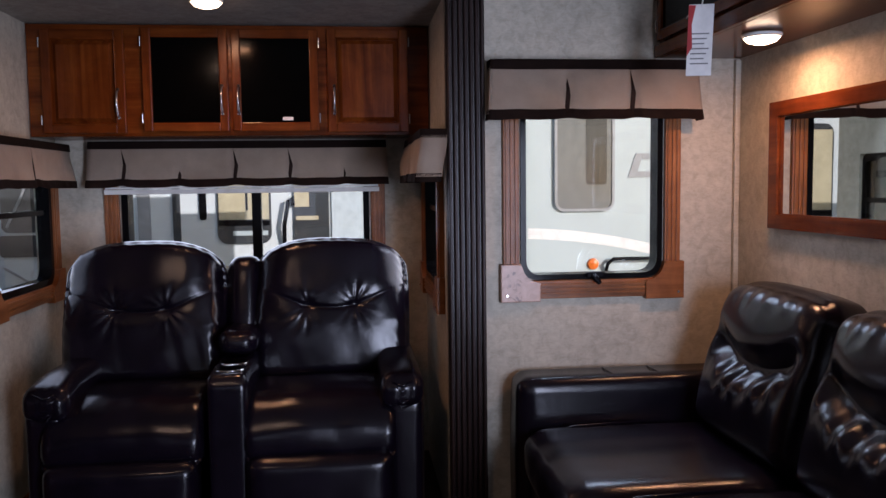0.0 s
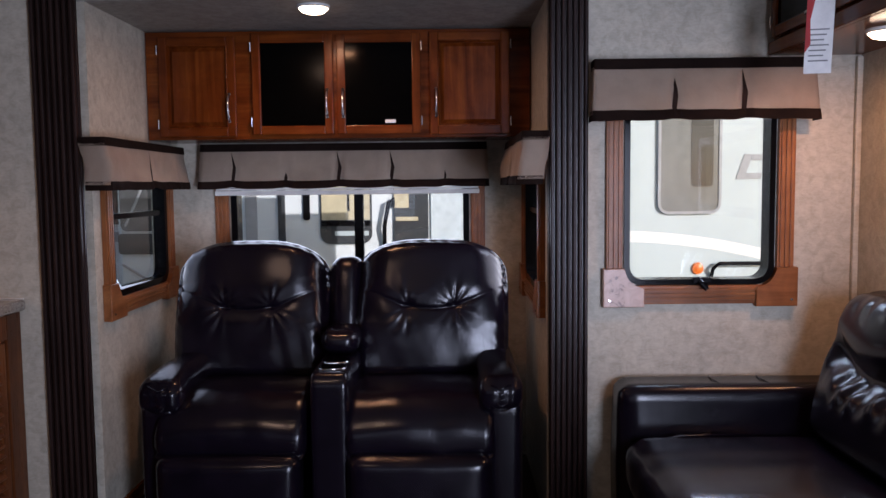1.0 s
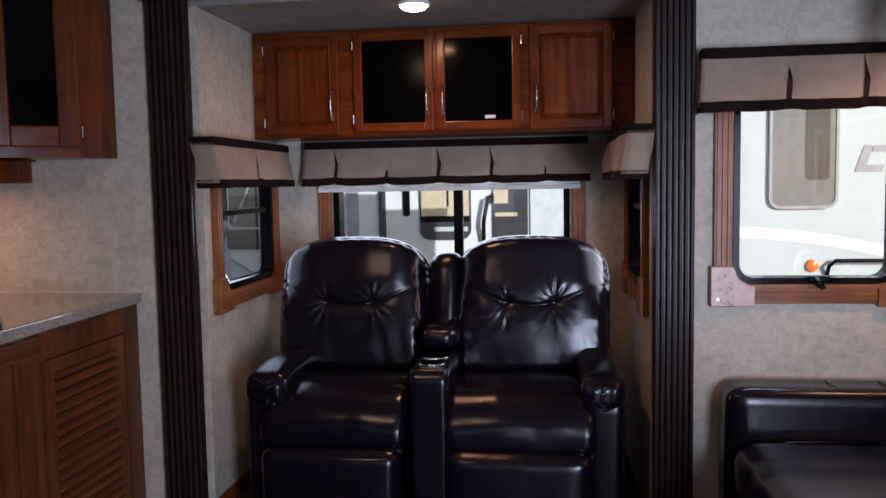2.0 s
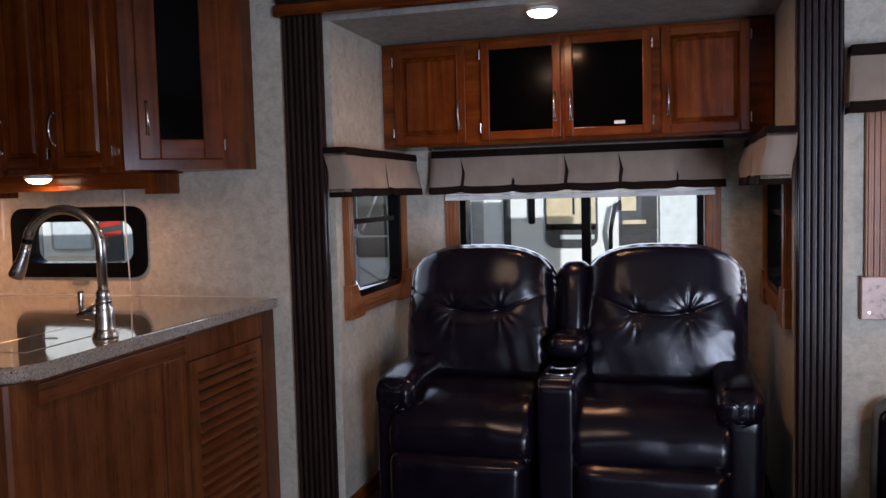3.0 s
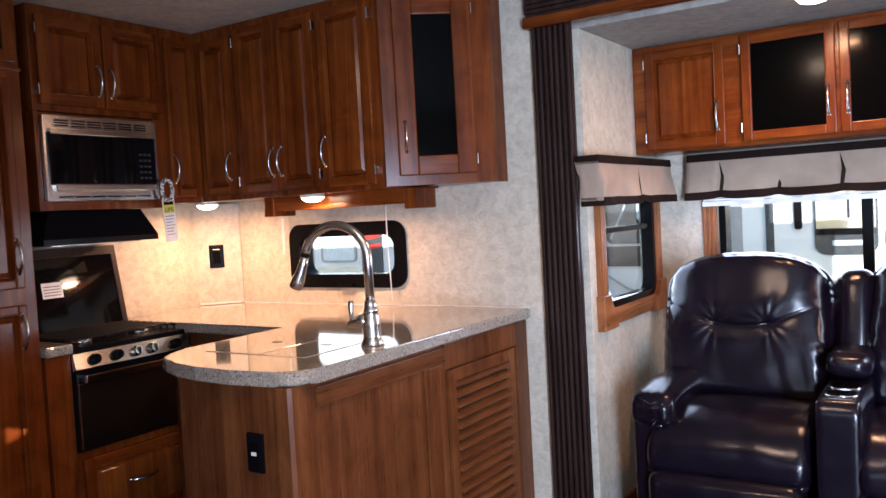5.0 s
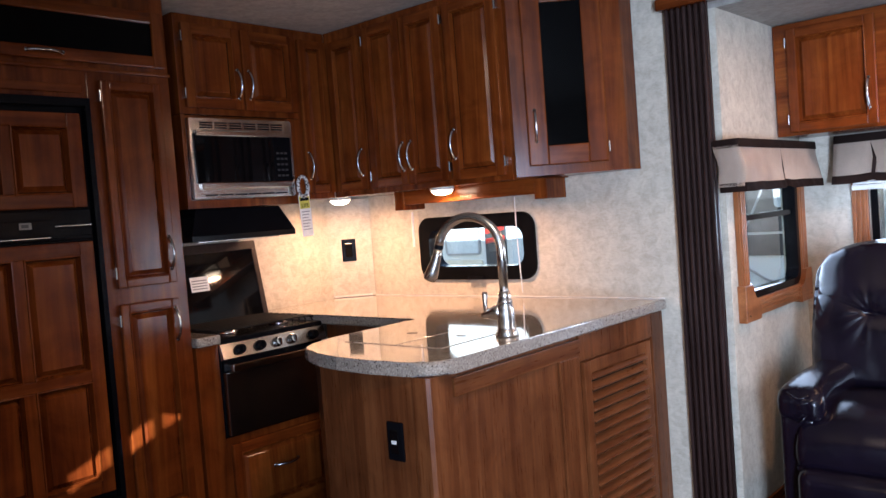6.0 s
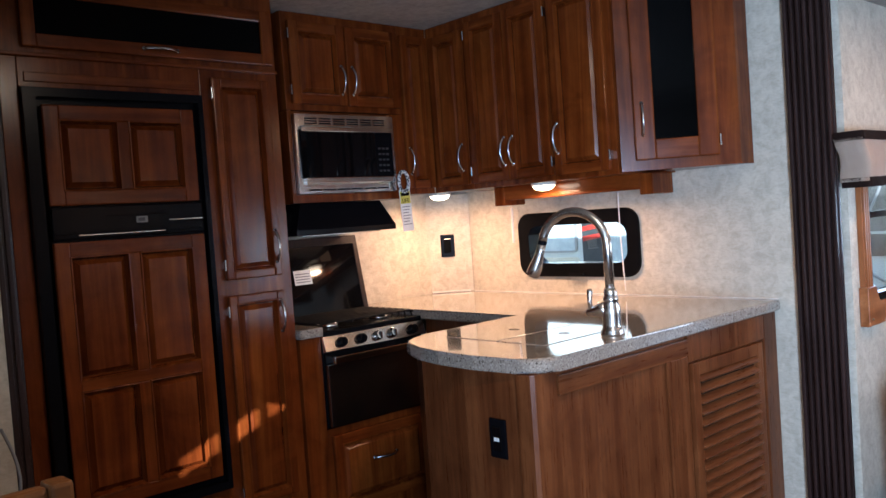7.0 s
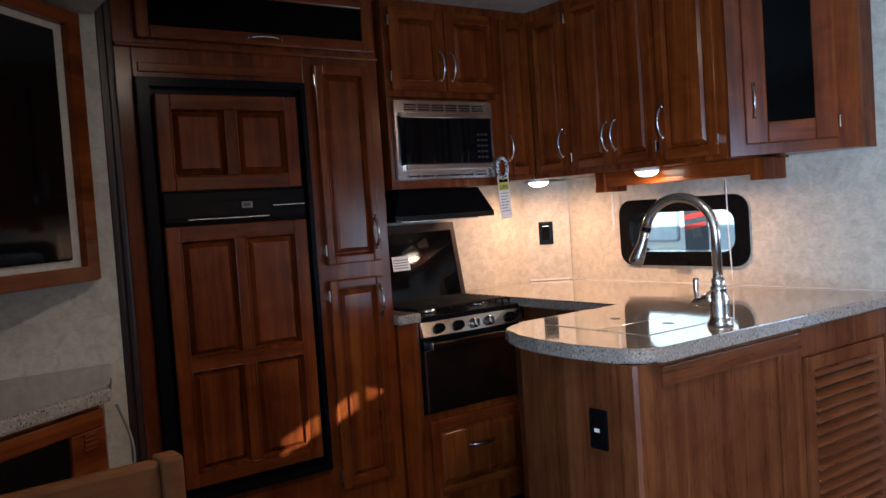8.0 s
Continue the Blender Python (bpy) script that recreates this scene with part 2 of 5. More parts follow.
# ---- building helpers ----


def mesh_from(name, bm, mat, smooth=False):
    me = bpy.data.meshes.new(name)
    bmesh.ops.recalc_face_normals(bm, faces=bm.faces)
    bm.to_mesh(me)
    bm.free()
    if smooth:
        me.polygons.foreach_set("use_smooth", [True] * len(me.polygons))
    me.materials.append(mat)
    return me


def part(name, bm, mat, parent=None, label="", smooth=False, at=None):
    ob = new(name, mesh_from(name, bm, mat, smooth))
    if parent is not None:
        ob.parent = parent
    if at is not None:
        ob.matrix_basis = at
    if label:
        ob["label"] = label
    return ob


def thing(name, m, label, category, group="", kind=""):
    e = new(name)
    e.empty_display_size = 0.1
    e.matrix_basis = m
    return tagged(e, label, category, group, kind)


def box(bm, x0, x1, y0, y1, z0, z1, bevel=0.0, seg=2):
    made = bmesh.ops.create_cube(bm, size=1.0, matrix=Matrix.Translation(((x0 + x1) / 2, (y0 + y1) / 2, (z0 + z1) / 2)) @ Matrix.Diagonal((abs(x1 - x0), abs(y1 - y0), abs(z1 - z0), 1)))
    if bevel > 0:
        edges = list({e for v in made["verts"] for e in v.link_edges})
        bmesh.ops.bevel(bm, geom=edges, offset=bevel, segments=seg, profile=0.6, affect="EDGES", clamp_overlap=True)
    return bm


def B(x0, x1, y0, y1, z0, z1, bevel=0.0, seg=2):
    return box(bmesh.new(), x0, x1, y0, y1, z0, z1, bevel, seg)


def boxes(*rows, bevel=0.0, seg=2):
    bm = bmesh.new()
    for r in rows:
        box(bm, *r, bevel=bevel, seg=seg)
    return bm


def cyl(bm, r, depth, m, seg=24, r2=None):
    bmesh.ops.create_cone(bm, cap_ends=True, segments=seg, radius1=r, radius2=r if r2 is None else r2, depth=depth, matrix=m)
    return bm


def lathe(bm, profile, m=Matrix(), seg=28):
    rings = []
    for r, z in profile:
        rings.append([bm.verts.new(m @ Vector((r * math.cos(2 * math.pi * k / seg), r * math.sin(2 * math.pi * k / seg), z))) for k in range(seg)])
    for a, b in zip(rings, rings[1:]):
        for k in range(seg):
            bm.faces.new((a[k], a[(k + 1) % seg], b[(k + 1) % seg], b[k]))
    bm.faces.new(rings[0])
    bm.faces.new(rings[-1])
    return bm


def tube(bm, pts, r, seg=10, flat=1.0):
    pts = [Vector(p) for p in pts]
    rings, side = [], None
    for i, p in enumerate(pts):
        d = (pts[min(i + 1, len(pts) - 1)] - pts[max(i - 1, 0)]).normalized()
        if side is None:
            side = d.orthogonal().normalized()
        side = (side - d * side.dot(d)).normalized()
        up = d.cross(side)
        rr = r[i] if isinstance(r, (list, tuple)) else r
        rings.append([bm.verts.new(p + (side * math.cos(a) + up * math.sin(a) * flat) * rr) for a in (2 * math.pi * k / seg for k in range(seg))])
    for a, b in zip(rings, rings[1:]):
        for k in range(seg):
            bm.faces.new((a[k], a[(k + 1) % seg], b[(k + 1) % seg], b[k]))
    bm.faces.new(rings[0])
    bm.faces.new(rings[-1])
    return bm


def prism(bm, outline, z0, z1, bevel=0.0, seg=3):
    lo = [bm.verts.new((x, y, z0)) for x, y in outline]
    hi = [bm.verts.new((x, y, z1)) for x, y in outline]
    bm.faces.new(lo)
    top = bm.faces.new(hi)
    n = len(lo)
    for k in range(n):
        bm.faces.new((lo[k], lo[(k + 1) % n], hi[(k + 1) % n], hi[k]))
    if bevel:
        bmesh.ops.bevel(bm, geom=[e for f in (top,) for e in f.edges] + [e for e in bm.edges if all(v in lo for v in e.verts)], offset=bevel, segments=seg, profile=0.5, affect="EDGES")
    return bm


def rounded_rect(x0, x1, z0, z1, r, n=6):
    out = []
    for cx, cz, a0 in ((x1 - r, z1 - r, 0), (x0 + r, z1 - r, 90), (x0 + r, z0 + r, 180), (x1 - r, z0 + r, 270)):
        for k in range(n + 1):
            a = radians(a0 + 90 * k / n)
            out.append((cx + r * math.cos(a), cz + r * math.sin(a)))
    return out


def ring_frame(bm, outer, inner, y0, y1):
    """A frame between two outlines of equal count in the x-z plane, from y0 to y1."""
    n = len(outer)
    loops = [[bm.verts.new((x, y, z)) for x, z in o] for o, y in ((outer, y0), (inner, y0), (inner, y1), (outer, y1))]
    for a, b in zip(loops, loops[1:] + loops[:1]):
        for k in range(n):
            bm.faces.new((a[k], a[(k + 1) % n], b[(k + 1) % n], b[k]))
    return bm


def cushion(w, d, h, r, shape=None, n=26, nd=8):
    """A stuffed block centred in x, with its back at y=0, its front at y=-d and its foot at z=0; shape(x, z, f) moves the front by metres."""
    bm = bmesh.new()
    hx, hy, hz = w / 2, d / 2, h / 2
    grid = {}

    def vert(i, j, k, nx, ny, nz):
        key = (i, j, k)
        if key not in grid:
            q = Vector(((2 * i / nx - 1) * hx, (2 * j / ny - 1) * hy, (2 * k / nz - 1) * hz))
            inner = Vector((max(-hx + r, min(hx - r, q.x)), max(-hy + r, min(hy - r, q.y)), max(-hz + r, min(hz - r, q.z))))
            dv = q - inner
            p = inner + dv.normalized() * r if dv.length > 1e-9 else q
            u, v = q.x / hx, q.z / hz
            f = max(0.0, min(1.0, (hy - q.y) / (2 * hy)))
            off = shape(p.x, p.z + hz, u, v, f) if shape else Vector()
            grid[key] = bm.verts.new(p + Vector((0, -hy, hz)) + off)
        return grid[key]

    nx, ny, nz = n, nd, n
    for a in range(nx):
        for b in range(nz):
            for j in (0, ny):
                bm.faces.new([vert(a + p, j, b + q, nx, ny, nz) for p, q in ((0, 0), (1, 0), (1, 1), (0, 1))])
    for a in range(nx):
        for j in range(ny):
            for k in (0, nz):
                bm.faces.new([vert(a + p, j + q, k, nx, ny, nz) for p, q in ((0, 0), (1, 0), (1, 1), (0, 1))])
    for b in range(nz):
        for j in range(ny):
            for i in (0, nx):
                bm.faces.new([vert(i, j + q, b + p, nx, ny, nz) for p, q in ((0, 0), (1, 0), (1, 1), (0, 1))])
    return bm


TURN_W = Matrix.Rotation(radians(90), 4, "Z")      # a front that faces +x

# ---- structure ----
WALL_Y, WALL_W, WALL_E, WALL_S = 2.96, -3.34, 1.45, -1.12
CEIL, S_CEIL, S_BACK, S_L, S_R = 2.17, 1.985, 3.89, -1.335, 0.345


def structure(name, bm, mat, label, category):
    return tagged(part(name, bm, mat), label, category, "", "structure")


structure("floor", B(-4.3, 1.6, -1.3, 4.0, -0.08, 0.0), M_FLOOR, "dark brown wood-look vinyl plank floor", "floor")
structure("wall_north", boxes(
    (WALL_W - 0.06, -2.80, WALL_Y, 3.02, 0, CEIL), (-2.20, -1.40, WALL_Y, 3.02, 0, CEIL), (-2.80, -2.20, WALL_Y, 3.02, 0, 1.010), (-2.80, -2.20, WALL_Y, 3.02, 1.262, CEIL),
    (-1.40, 0.40, WALL_Y, 3.02, S_CEIL + 0.03, CEIL), (0.40, 0.62, WALL_Y, 3.02, 0, CEIL), (1.145, 1.51, WALL_Y, 3.02, 0, CEIL),
    (0.62, 1.145, WALL_Y, 3.02, 0, 0.945), (0.62, 1.145, WALL_Y, 3.02, 1.60, CEIL)), M_WALL, "beige mottled vinyl wallpaper on the long side wall", "wall")
structure("wall_slide_back", boxes(
    (S_L - 0.06, -1.045, S_BACK, 3.95, 0, 2.0), (0.07, S_R + 0.06, S_BACK, 3.95, 0, 2.0), (-1.045, 0.07, S_BACK, 3.95, 0, 0.90), (-1.045, 0.07, S_BACK, 3.95, 1.45, 2.0)),
    M_WALL, "beige wallpaper on the back of the slide-out", "wall")
for nm, xa, xb in (("wall_slide_west", S_L - 0.06, S_L), ("wall_slide_east", S_R, S_R + 0.06)):
    structure(nm, boxes((xa, xb, 3.025, 3.16, 0, S_CEIL), (xa, xb, 3.77, S_BACK, 0, S_CEIL), (xa, xb, 3.16, 3.77, 0, 0.885), (xa, xb, 3.16, 3.77, 1.42, S_CEIL)),
              M_WALL, "beige wallpapered end wall of the slide-out", "wall")
structure("ceiling_slide", B(S_L - 0.06, S_R + 0.06, 3.025, 3.95, S_CEIL, S_CEIL + 0.05), M_CEIL_SHADED, "textured slide-out ceiling, its vinyl coloured darker for shade", "ceiling")
structure("ceiling", B(-4.3, 1.6, -1.3, 3.02, CEIL, CEIL + 0.06), M_CEIL, "textured off-white vinyl ceiling", "ceiling")
structure("wall_east", B(WALL_E, 1.51, -1.18, 2.955, 0, CEIL), M_WALL, "beige wallpaper wall behind the sofa", "wall")
structure("wall_west", B(WALL_W - 0.06, WALL_W, 0.45, 2.955, 0, CEIL), M_WALL, "beige wallpaper wall behind the kitchen", "wall")
structure("wall_west_near", B(-2.82, -2.76, -1.18, 0.652, 0, CEIL), M_WALL, "beige wallpaper wall behind the television corner", "wall")
A_TV = Vector((-2.738, 0.600, 0))
D_TV = Vector((0.68, -0.73, 0)).normalized()
tv_m = Matrix.Translation(A_TV) @ Matrix.Rotation(math.atan2(D_TV.y, D_TV.x), 4, "Z")
structure("wall_south", boxes(
    (-1.4, 1.51, -1.18, WALL_S, 0, 0.9), (-1.4, 1.51, -1.18, WALL_S, 1.62, CEIL), (-0.38, 1.51, -1.18, WALL_S, 0.9, 1.62),
    (-1.4, -1.18, -1.18, WALL_S, 0.9, 1.62), (-2.6, -1.4, -1.18, WALL_S, 0, CEIL)),
    M_WALL, "beige wallpaper on the opposite side wall", "wall")
# unseen panels, added to leave the low sun only a slanting gap
sun_mask = thing("sun_gap_mask", Matrix(), "unseen beige panels added to shape the sun patches", "curtain")
for k, o in enumerate(([(-1.20, 0.88), (-0.35, 0.88), (-0.35, 1.66), (-0.76, 1.66), (-0.985, 1.43), (-1.20, 1.22)], [(-1.20, 1.285), (-0.985, 1.495), (-0.83, 1.66), (-1.20, 1.66)])):
    part("mask_panel", prism(bmesh.new(), o, 1.09, 1.10), M_FAB, sun_mask, at=Matrix.Rotation(radians(90), 4, "X"))
# added bars that break the sunbeam into separate patches
for xk in (-1.045, -0.935):
    part("mask_bar", B(xk, xk + 0.028, -1.108, -1.102, 1.20, 1.66), M_FAB, sun_mask)


def fluted_column(name, x0, x1, y0, z0, z1, n=7):
    col = structure(name, B(x0, x1, y0 - 0.016, y0 - 0.003, z0, z1, 0.002), M_DARK, "dark walnut fluted vertical slide-out trim board", "trim")
    w = (x1 - x0) / n
    for k in range(n):
        bm = B(x0 + k * w + w * 0.20, x0 + (k + 1) * w - w * 0.20, y0 - 0.036, y0 - 0.0145, z0 + 0.002, z1 - 0.002, 0.0062, 3)
        part("flute", bm, M_DARK, col)
    return col


fluted_column("trim_column_west", -1.495, -1.333, WALL_Y, 0.0, 1.995)
fluted_column("trim_column_east", 0.341, 0.482, WALL_Y, 0.0, 2.165)
# header over the slide-out
head = structure("trim_header", boxes((-1.515, 0.335, 2.905, 2.957, 1.992, 2.035), (-1.515, 0.335, 2.905, 2.957, 2.105, 2.165), bevel=0.006), M_WOOD_X, "cherry wood header trim with a dark fluted band over the slide-out", "trim")
for zf in (2.048, 2.066, 2.084):
    part("flute", B(-1.51, 0.335, 2.912, 2.957, zf, zf + 0.015, 0.003), M_DARK, head, "dark walnut flute")
part("flute_backing", B(-1.51, 0.335, 2.925, 2.957, 2.035, 2.105), M_DARK, head)
structure("trim_corner", B(1.428, 1.449, 2.938, 2.958, 0.02, 1.745, 0.004), M_WALL, "narrow beige wall corner moulding", "trim")
structure("baseboard", B(S_L, S_L + 0.012, 3.03, S_BACK, 0.0, 0.07, 0.003), M_WOOD_Y, "low cherry wood baseboard in the slide-out", "baseboard")

# ---- windows ----


def window(name, m, x0, x1, z0, z1, label, slider=None, bar=None, r=0.05, frame_w=0.016, deep=0.085):
    """In its own plane: x along the wall, the room at -y, the wall's face at y=0."""
    w = thing(name, m, label, "window", "", "structure")
    bm = ring_frame(bmesh.new(), rounded_rect(x0 - 0.012, x1 + 0.012, z0 - 0.012, z1 + 0.012, r + 0.012), rounded_rect(x0 + frame_w, x1 - frame_w, z0 + frame_w, z1 - frame_w, r), -0.012, deep)
    part("window_frame", bm, M_ALU, w, "black aluminium window frame with rounded corners")
    g = part("pane", B(x0 + frame_w - 0.004, x1 - frame_w + 0.004, deep - 0.019, deep - 0.015, z0 + frame_w - 0.004, z1 - frame_w + 0.004), M_GLASS, w)
    g.visible_shadow = False
    if slider is not None:
        part("mullion", B(slider - 0.022, slider + 0.022, deep - 0.045, deep - 0.005, z0 + 0.02, z1 - 0.02, 0.004), M_ALU, w)
    if bar is not None:
        part("mullion", B(x0 + 0.02, x1 - 0.02, deep - 0.045, deep - 0.005, bar - 0.012, bar + 0.012, 0.004), M_ALU, w)
    return w


def casing(parent, x0, x1, z0, z1, wl=0.06, glare=False):
    """Ribbed cherry wood casing outside the opening x0..x1, z0..z1, with corner blocks at the foot."""
    def upright(a, b):
        bm = B(a, b, -0.020, 0.0, z0 + 0.04, z1, 0.003)
        n = 3
        for k in range(n):
            c = a + (b - a) * (k + 0.7) / (n + 0.4)
            box(bm, c - 0.005, c + 0.005, -0.026, -0.019, z0 + 0.04, z1, 0.002)
        return bm
    part("casing", upright(x0 - wl, x0 - 0.006), M_CASE, parent, "ribbed cherry wood casing")
    part("casing", upright(x1 + 0.006, x1 + wl), M_CASE, parent, "ribbed cherry wood casing")
    bm = B(x0, x1, -0.020, 0.0, z0 - wl - 0.01, z0 - 0.008, 0.003)
    for k in range(3):
        c = z0 - wl + 0.005 + k * 0.016
        box(bm, x0, x1, -0.026, -0.019, c, c + 0.009, 0.002)
    part("sill_casing", bm, M_CASE_X, parent, "ribbed cherry wood casing")
    for xa, sgn in ((x0, -1), (x1, 1)):
        # corner block with a concave inner shoulder
        o = [(sgn * -0.07, -0.085), (sgn * 0.078, -0.085), (sgn * 0.078, 0.055)]
        for k in range(8):
            a = radians(180 + 90 * k / 7)
            o.append((-sgn * (0.07 + 0.072 * math.cos(a)), 0.055 + 0.072 * math.sin(a)))
        if sgn < 0:
            o = o[::-1]
        bm = prism(bmesh.new(), [(p, q) for p, q in o], 0.0, 0.034, 0.003, 2)
        pale = glare and sgn < 0
        part("corner_block", bm, M_PALE if pale else M_CASE_X, parent, "corner block with a pinkish reflection and dark spots in its colour" if pale else "cherry wood corner block", at=Matrix.Translation((xa, 0, z0)) @ Matrix.Rotation(radians(90), 4, "X"))
        part("screw", cyl(bmesh.new(), 0.0042, 0.005, Matrix.Translation((xa + sgn * 0.055, -0.0355, z0 - 0.06)) @ Matrix.Rotation(radians(90), 4, "X"), 12), M_NICKEL, parent)


north = Matrix.Translation((0, WALL_Y, 0))
w1 = window("window_1", north, 0.625, 1.140, 0.95, 1.595, "large side window in black frame with ribbed cherry casing and corner blocks", frame_w=0.008, deep=0.066)
casing(w1, 0.612, 1.153, 0.945, 1.62, 0.066, glare=True)
latch = tube(bmesh.new(), [(0.88, -0.015, 0.955), (0.885, -0.05, 0.945), (0.90, -0.055, 0.925)], [0.014, 0.012, 0.008])
box(latch, 0.855, 0.925, -0.035, -0.012, 0.945, 0.965, 0.005)
part("latch", latch, M_BLACK, w1, "black crank latch")
w2 = window("window_2", Matrix.Translation((0, S_BACK, 0)), -1.04, 0.065, 0.905, 1.445, "wide slide-out window behind the recliners, sliding pane in black frame", slider=-0.452)
casing(w2, -1.055, 0.08, 0.90, 1.47, 0.072)
west_in = Matrix.Translation((S_L, 0, 0)) @ TURN_W
w3 = window("window_3", west_in, 3.165, 3.765, 0.89, 1.415, "slide-out end window in black frame with cherry casing", bar=1.195, deep=0.045)
casing(w3, 3.155, 3.775, 0.885, 1.43, 0.066)
east_in = Matrix.Translation((S_R, 0, 0)) @ Matrix.Rotation(radians(-90), 4, "Z")
w4 = window("window_4", east_in, -3.765, -3.165, 0.89, 1.415, "slide-out end window in black frame with cherry casing", bar=1.195, deep=0.045)
casing(w4, -3.775, -3.155, 0.885, 1.43, 0.066)
w5 = window("window_5", north, -2.832, -2.172, 0.998, 1.274, "small kitchen window with wide rounded black frame", r=0.055, frame_w=0.050)
part("latch", boxes((-2.53, -2.45, -0.035, -0.012, 0.992, 1.006), bevel=0.004), M_BLACK, w5)
tube_c = tube(bmesh.new(), [(-2.24, -0.03, 1.35), (-2.235, -0.035, 1.15), (-2.23, -0.03, 0.93)], 0.0025, 6)
part("blind_cord", tube_c, M_WHITE, w5, "thin white blind cord")
tube_c = tube(bmesh.new(), [(-2.86, -0.03, 1.32), (-2.862, -0.03, 1.15)], 0.006, 6)
part("blind_wand", tube_c, M_WHITE, w5, "clear plastic blind wand")
window("window_6", Matrix.Translation((-0.77, WALL_S, 0)) @ Matrix.Rotation(radians(180), 4, "Z"), -0.40, 0.40, 0.905, 1.615, "side window of the opposite wall in black frame")

# ---- valances ----


def valance(m, w, h, depth, pleats, label):
    v = thing("window_valance", m, label, "valance", "box valances")
    band = 0.17 * h
    nx, nz = 60, 10

    def sheet(z0, z1, off):
        bm = bmesh.new()
        rows = []
        path = [(-w / 2, 0.0)] + [(-w / 2, -depth * k / 3) for k in (1, 2)] + [(-w / 2 + w * i / nx, -depth) for i in range(nx + 1)] + [(w / 2, -depth * k / 3) for k in (2, 1)] + [(w / 2, 0.0)]
        for j in range(nz + 1):
            f = j / nz
            z = z0 + (z1 - z0) * f
            g = (h - z) / h           # 0 at the top
            row = []
            for x, y in path:
                near = min([abs(x - p) for p in pleats] + [9])
                fold = math.exp(-(near / 0.012) ** 2) * 0.016 * min(1, g * 2.0)
                puff = 0.020 * math.sin(math.pi * min(1, max(0, g))) * noise.noise((x * 7, z * 6, w)) + 0.007 * noise.noise((x * 19 + z * 11, z * 9, w)) * g
                flare = g * 0.024
                dz = (0.0065 * math.exp(-(near / 0.030) ** 2) + 0.005 * noise.noise((x * 11, 0.3, w + 2))) * max(0.0, g - 0.55) / 0.45
                sx = 1 + (0.012 / w) * g * 2
                row.append(bm.verts.new((x * sx, (y - off - flare - puff) + (fold if y < -depth * 0.9 else 0), z + dz)))
            rows.append(row)
        for a, b in zip(rows, rows[1:]):
            for i in range(len(path) - 1):
                bm.faces.new((a[i], a[i + 1], b[i + 1], b[i]))
        bmesh.ops.solidify(bm, geom=list(bm.faces), thickness=0.003)
        return bm
    part("fabric_panel", sheet(band * 0.6, h - band * 0.7, 0.0), M_FAB, v, "pleated beige fabric", smooth=True)
    part("top_band", sheet(h - band, h, 0.004), M_FABD, v, "dark brown fabric band", smooth=True)
    part("bottom_band", sheet(0.0, band, 0.004), M_FABD, v, "dark brown fabric band", smooth=True)
    part("top_board", B(-w / 2 + 0.004, w / 2 - 0.004, -depth + 0.004, 0.0, h - 0.02, h - 0.004), M_FABD, v)
    for p in pleats:
        bm = bmesh.new()
        a = [bm.verts.new((p - 0.010, -depth - 0.005, h - band)), bm.verts.new((p + 0.012, -depth - 0.006, h * 0.45)), bm.verts.new((p + 0.004, -depth - 0.014, band)), bm.verts.new((p - 0.012, -depth - 0.010, band)), bm.verts.new((p - 0.004, -depth - 0.004, h * 0.5))]
        bm.faces.new(a)
        bmesh.ops.solidify(bm, geom=list(bm.faces), thickness=0.003)
        part("pleat", bm, M_FABD, v, "dark brown pleat insert")
    return v


valance(Matrix.Translation((0.875, WALL_Y - 0.003, 1.520)), 0.765, 0.215, 0.075, (-0.105, 0.135), "beige box valance with brown bands above the window")
valance(Matrix.Translation((-0.505, S_BACK - 0.003, 1.300)), 1.325, 0.206, 0.075, (-0.51, -0.265, -0.02, 0.225, 0.47), "long beige pleated box valance with dark brown bands")
valance(Matrix.Translation((S_L + 0.003, 3.34, 1.300)) @ TURN_W, 0.86, 0.190, 0.095, (0.0,), "short beige fabric box valance with dark brown bands")
valance(Matrix.Translation((S_R - 0.003, 3.34, 1.305)) @ Matrix.Rotation(radians(-90), 4, "Z"), 0.86, 0.190, 0.095, (0.0,), "short beige fabric box valance with dark brown bands")
rail = thing("blind_rail", Matrix.Translation((-0.49, S_BACK - 0.026, 1.268)), "white pleated blind bottom rail under the long valance", "blind")
part("bottom_rail", B(-0.625, 0.615, -0.030, 0.0, 0.0, 0.022, 0.004), M_SHADE, rail)
part("pleated_stack", boxes(*[(-0.62, 0.61, -0.026, -0.002, 0.024 + k * 0.012, 0.033 + k * 0.012) for k in range(5)]), M_SHADE, rail)

# ---- cabinet parts ----


def bow_handle(parent, x, z, length=0.115, upright=True, y=-0.022, mat=None):
    pts, rad = [], []
    n = 12
    for k in range(n + 1):
        f = k / n * 2 - 1
        o = f * length / 2
        out = y - 0.030 * (1 - f * f) ** 0.75 + 0.004
        pts.append((x, out, z + o) if upright else (x + o, out, z))
        rad.append(0.0048 + 0.0022 * abs(f) ** 3)
    bm = tube(bmesh.new(), pts, rad, 10)
    for s in (-1, 1):
        p = (x, y + 0.001, z + s * length / 2) if upright else (x + s * length / 2, y + 0.001, z)
        cyl(bm, 0.0075, 0.006, Matrix.Translation(p) @ Matrix.Rotation(radians(90), 4, "X"), 12)
    part("handle", bm, M_NICKEL, parent, "brushed nickel bow handle", smooth=True)


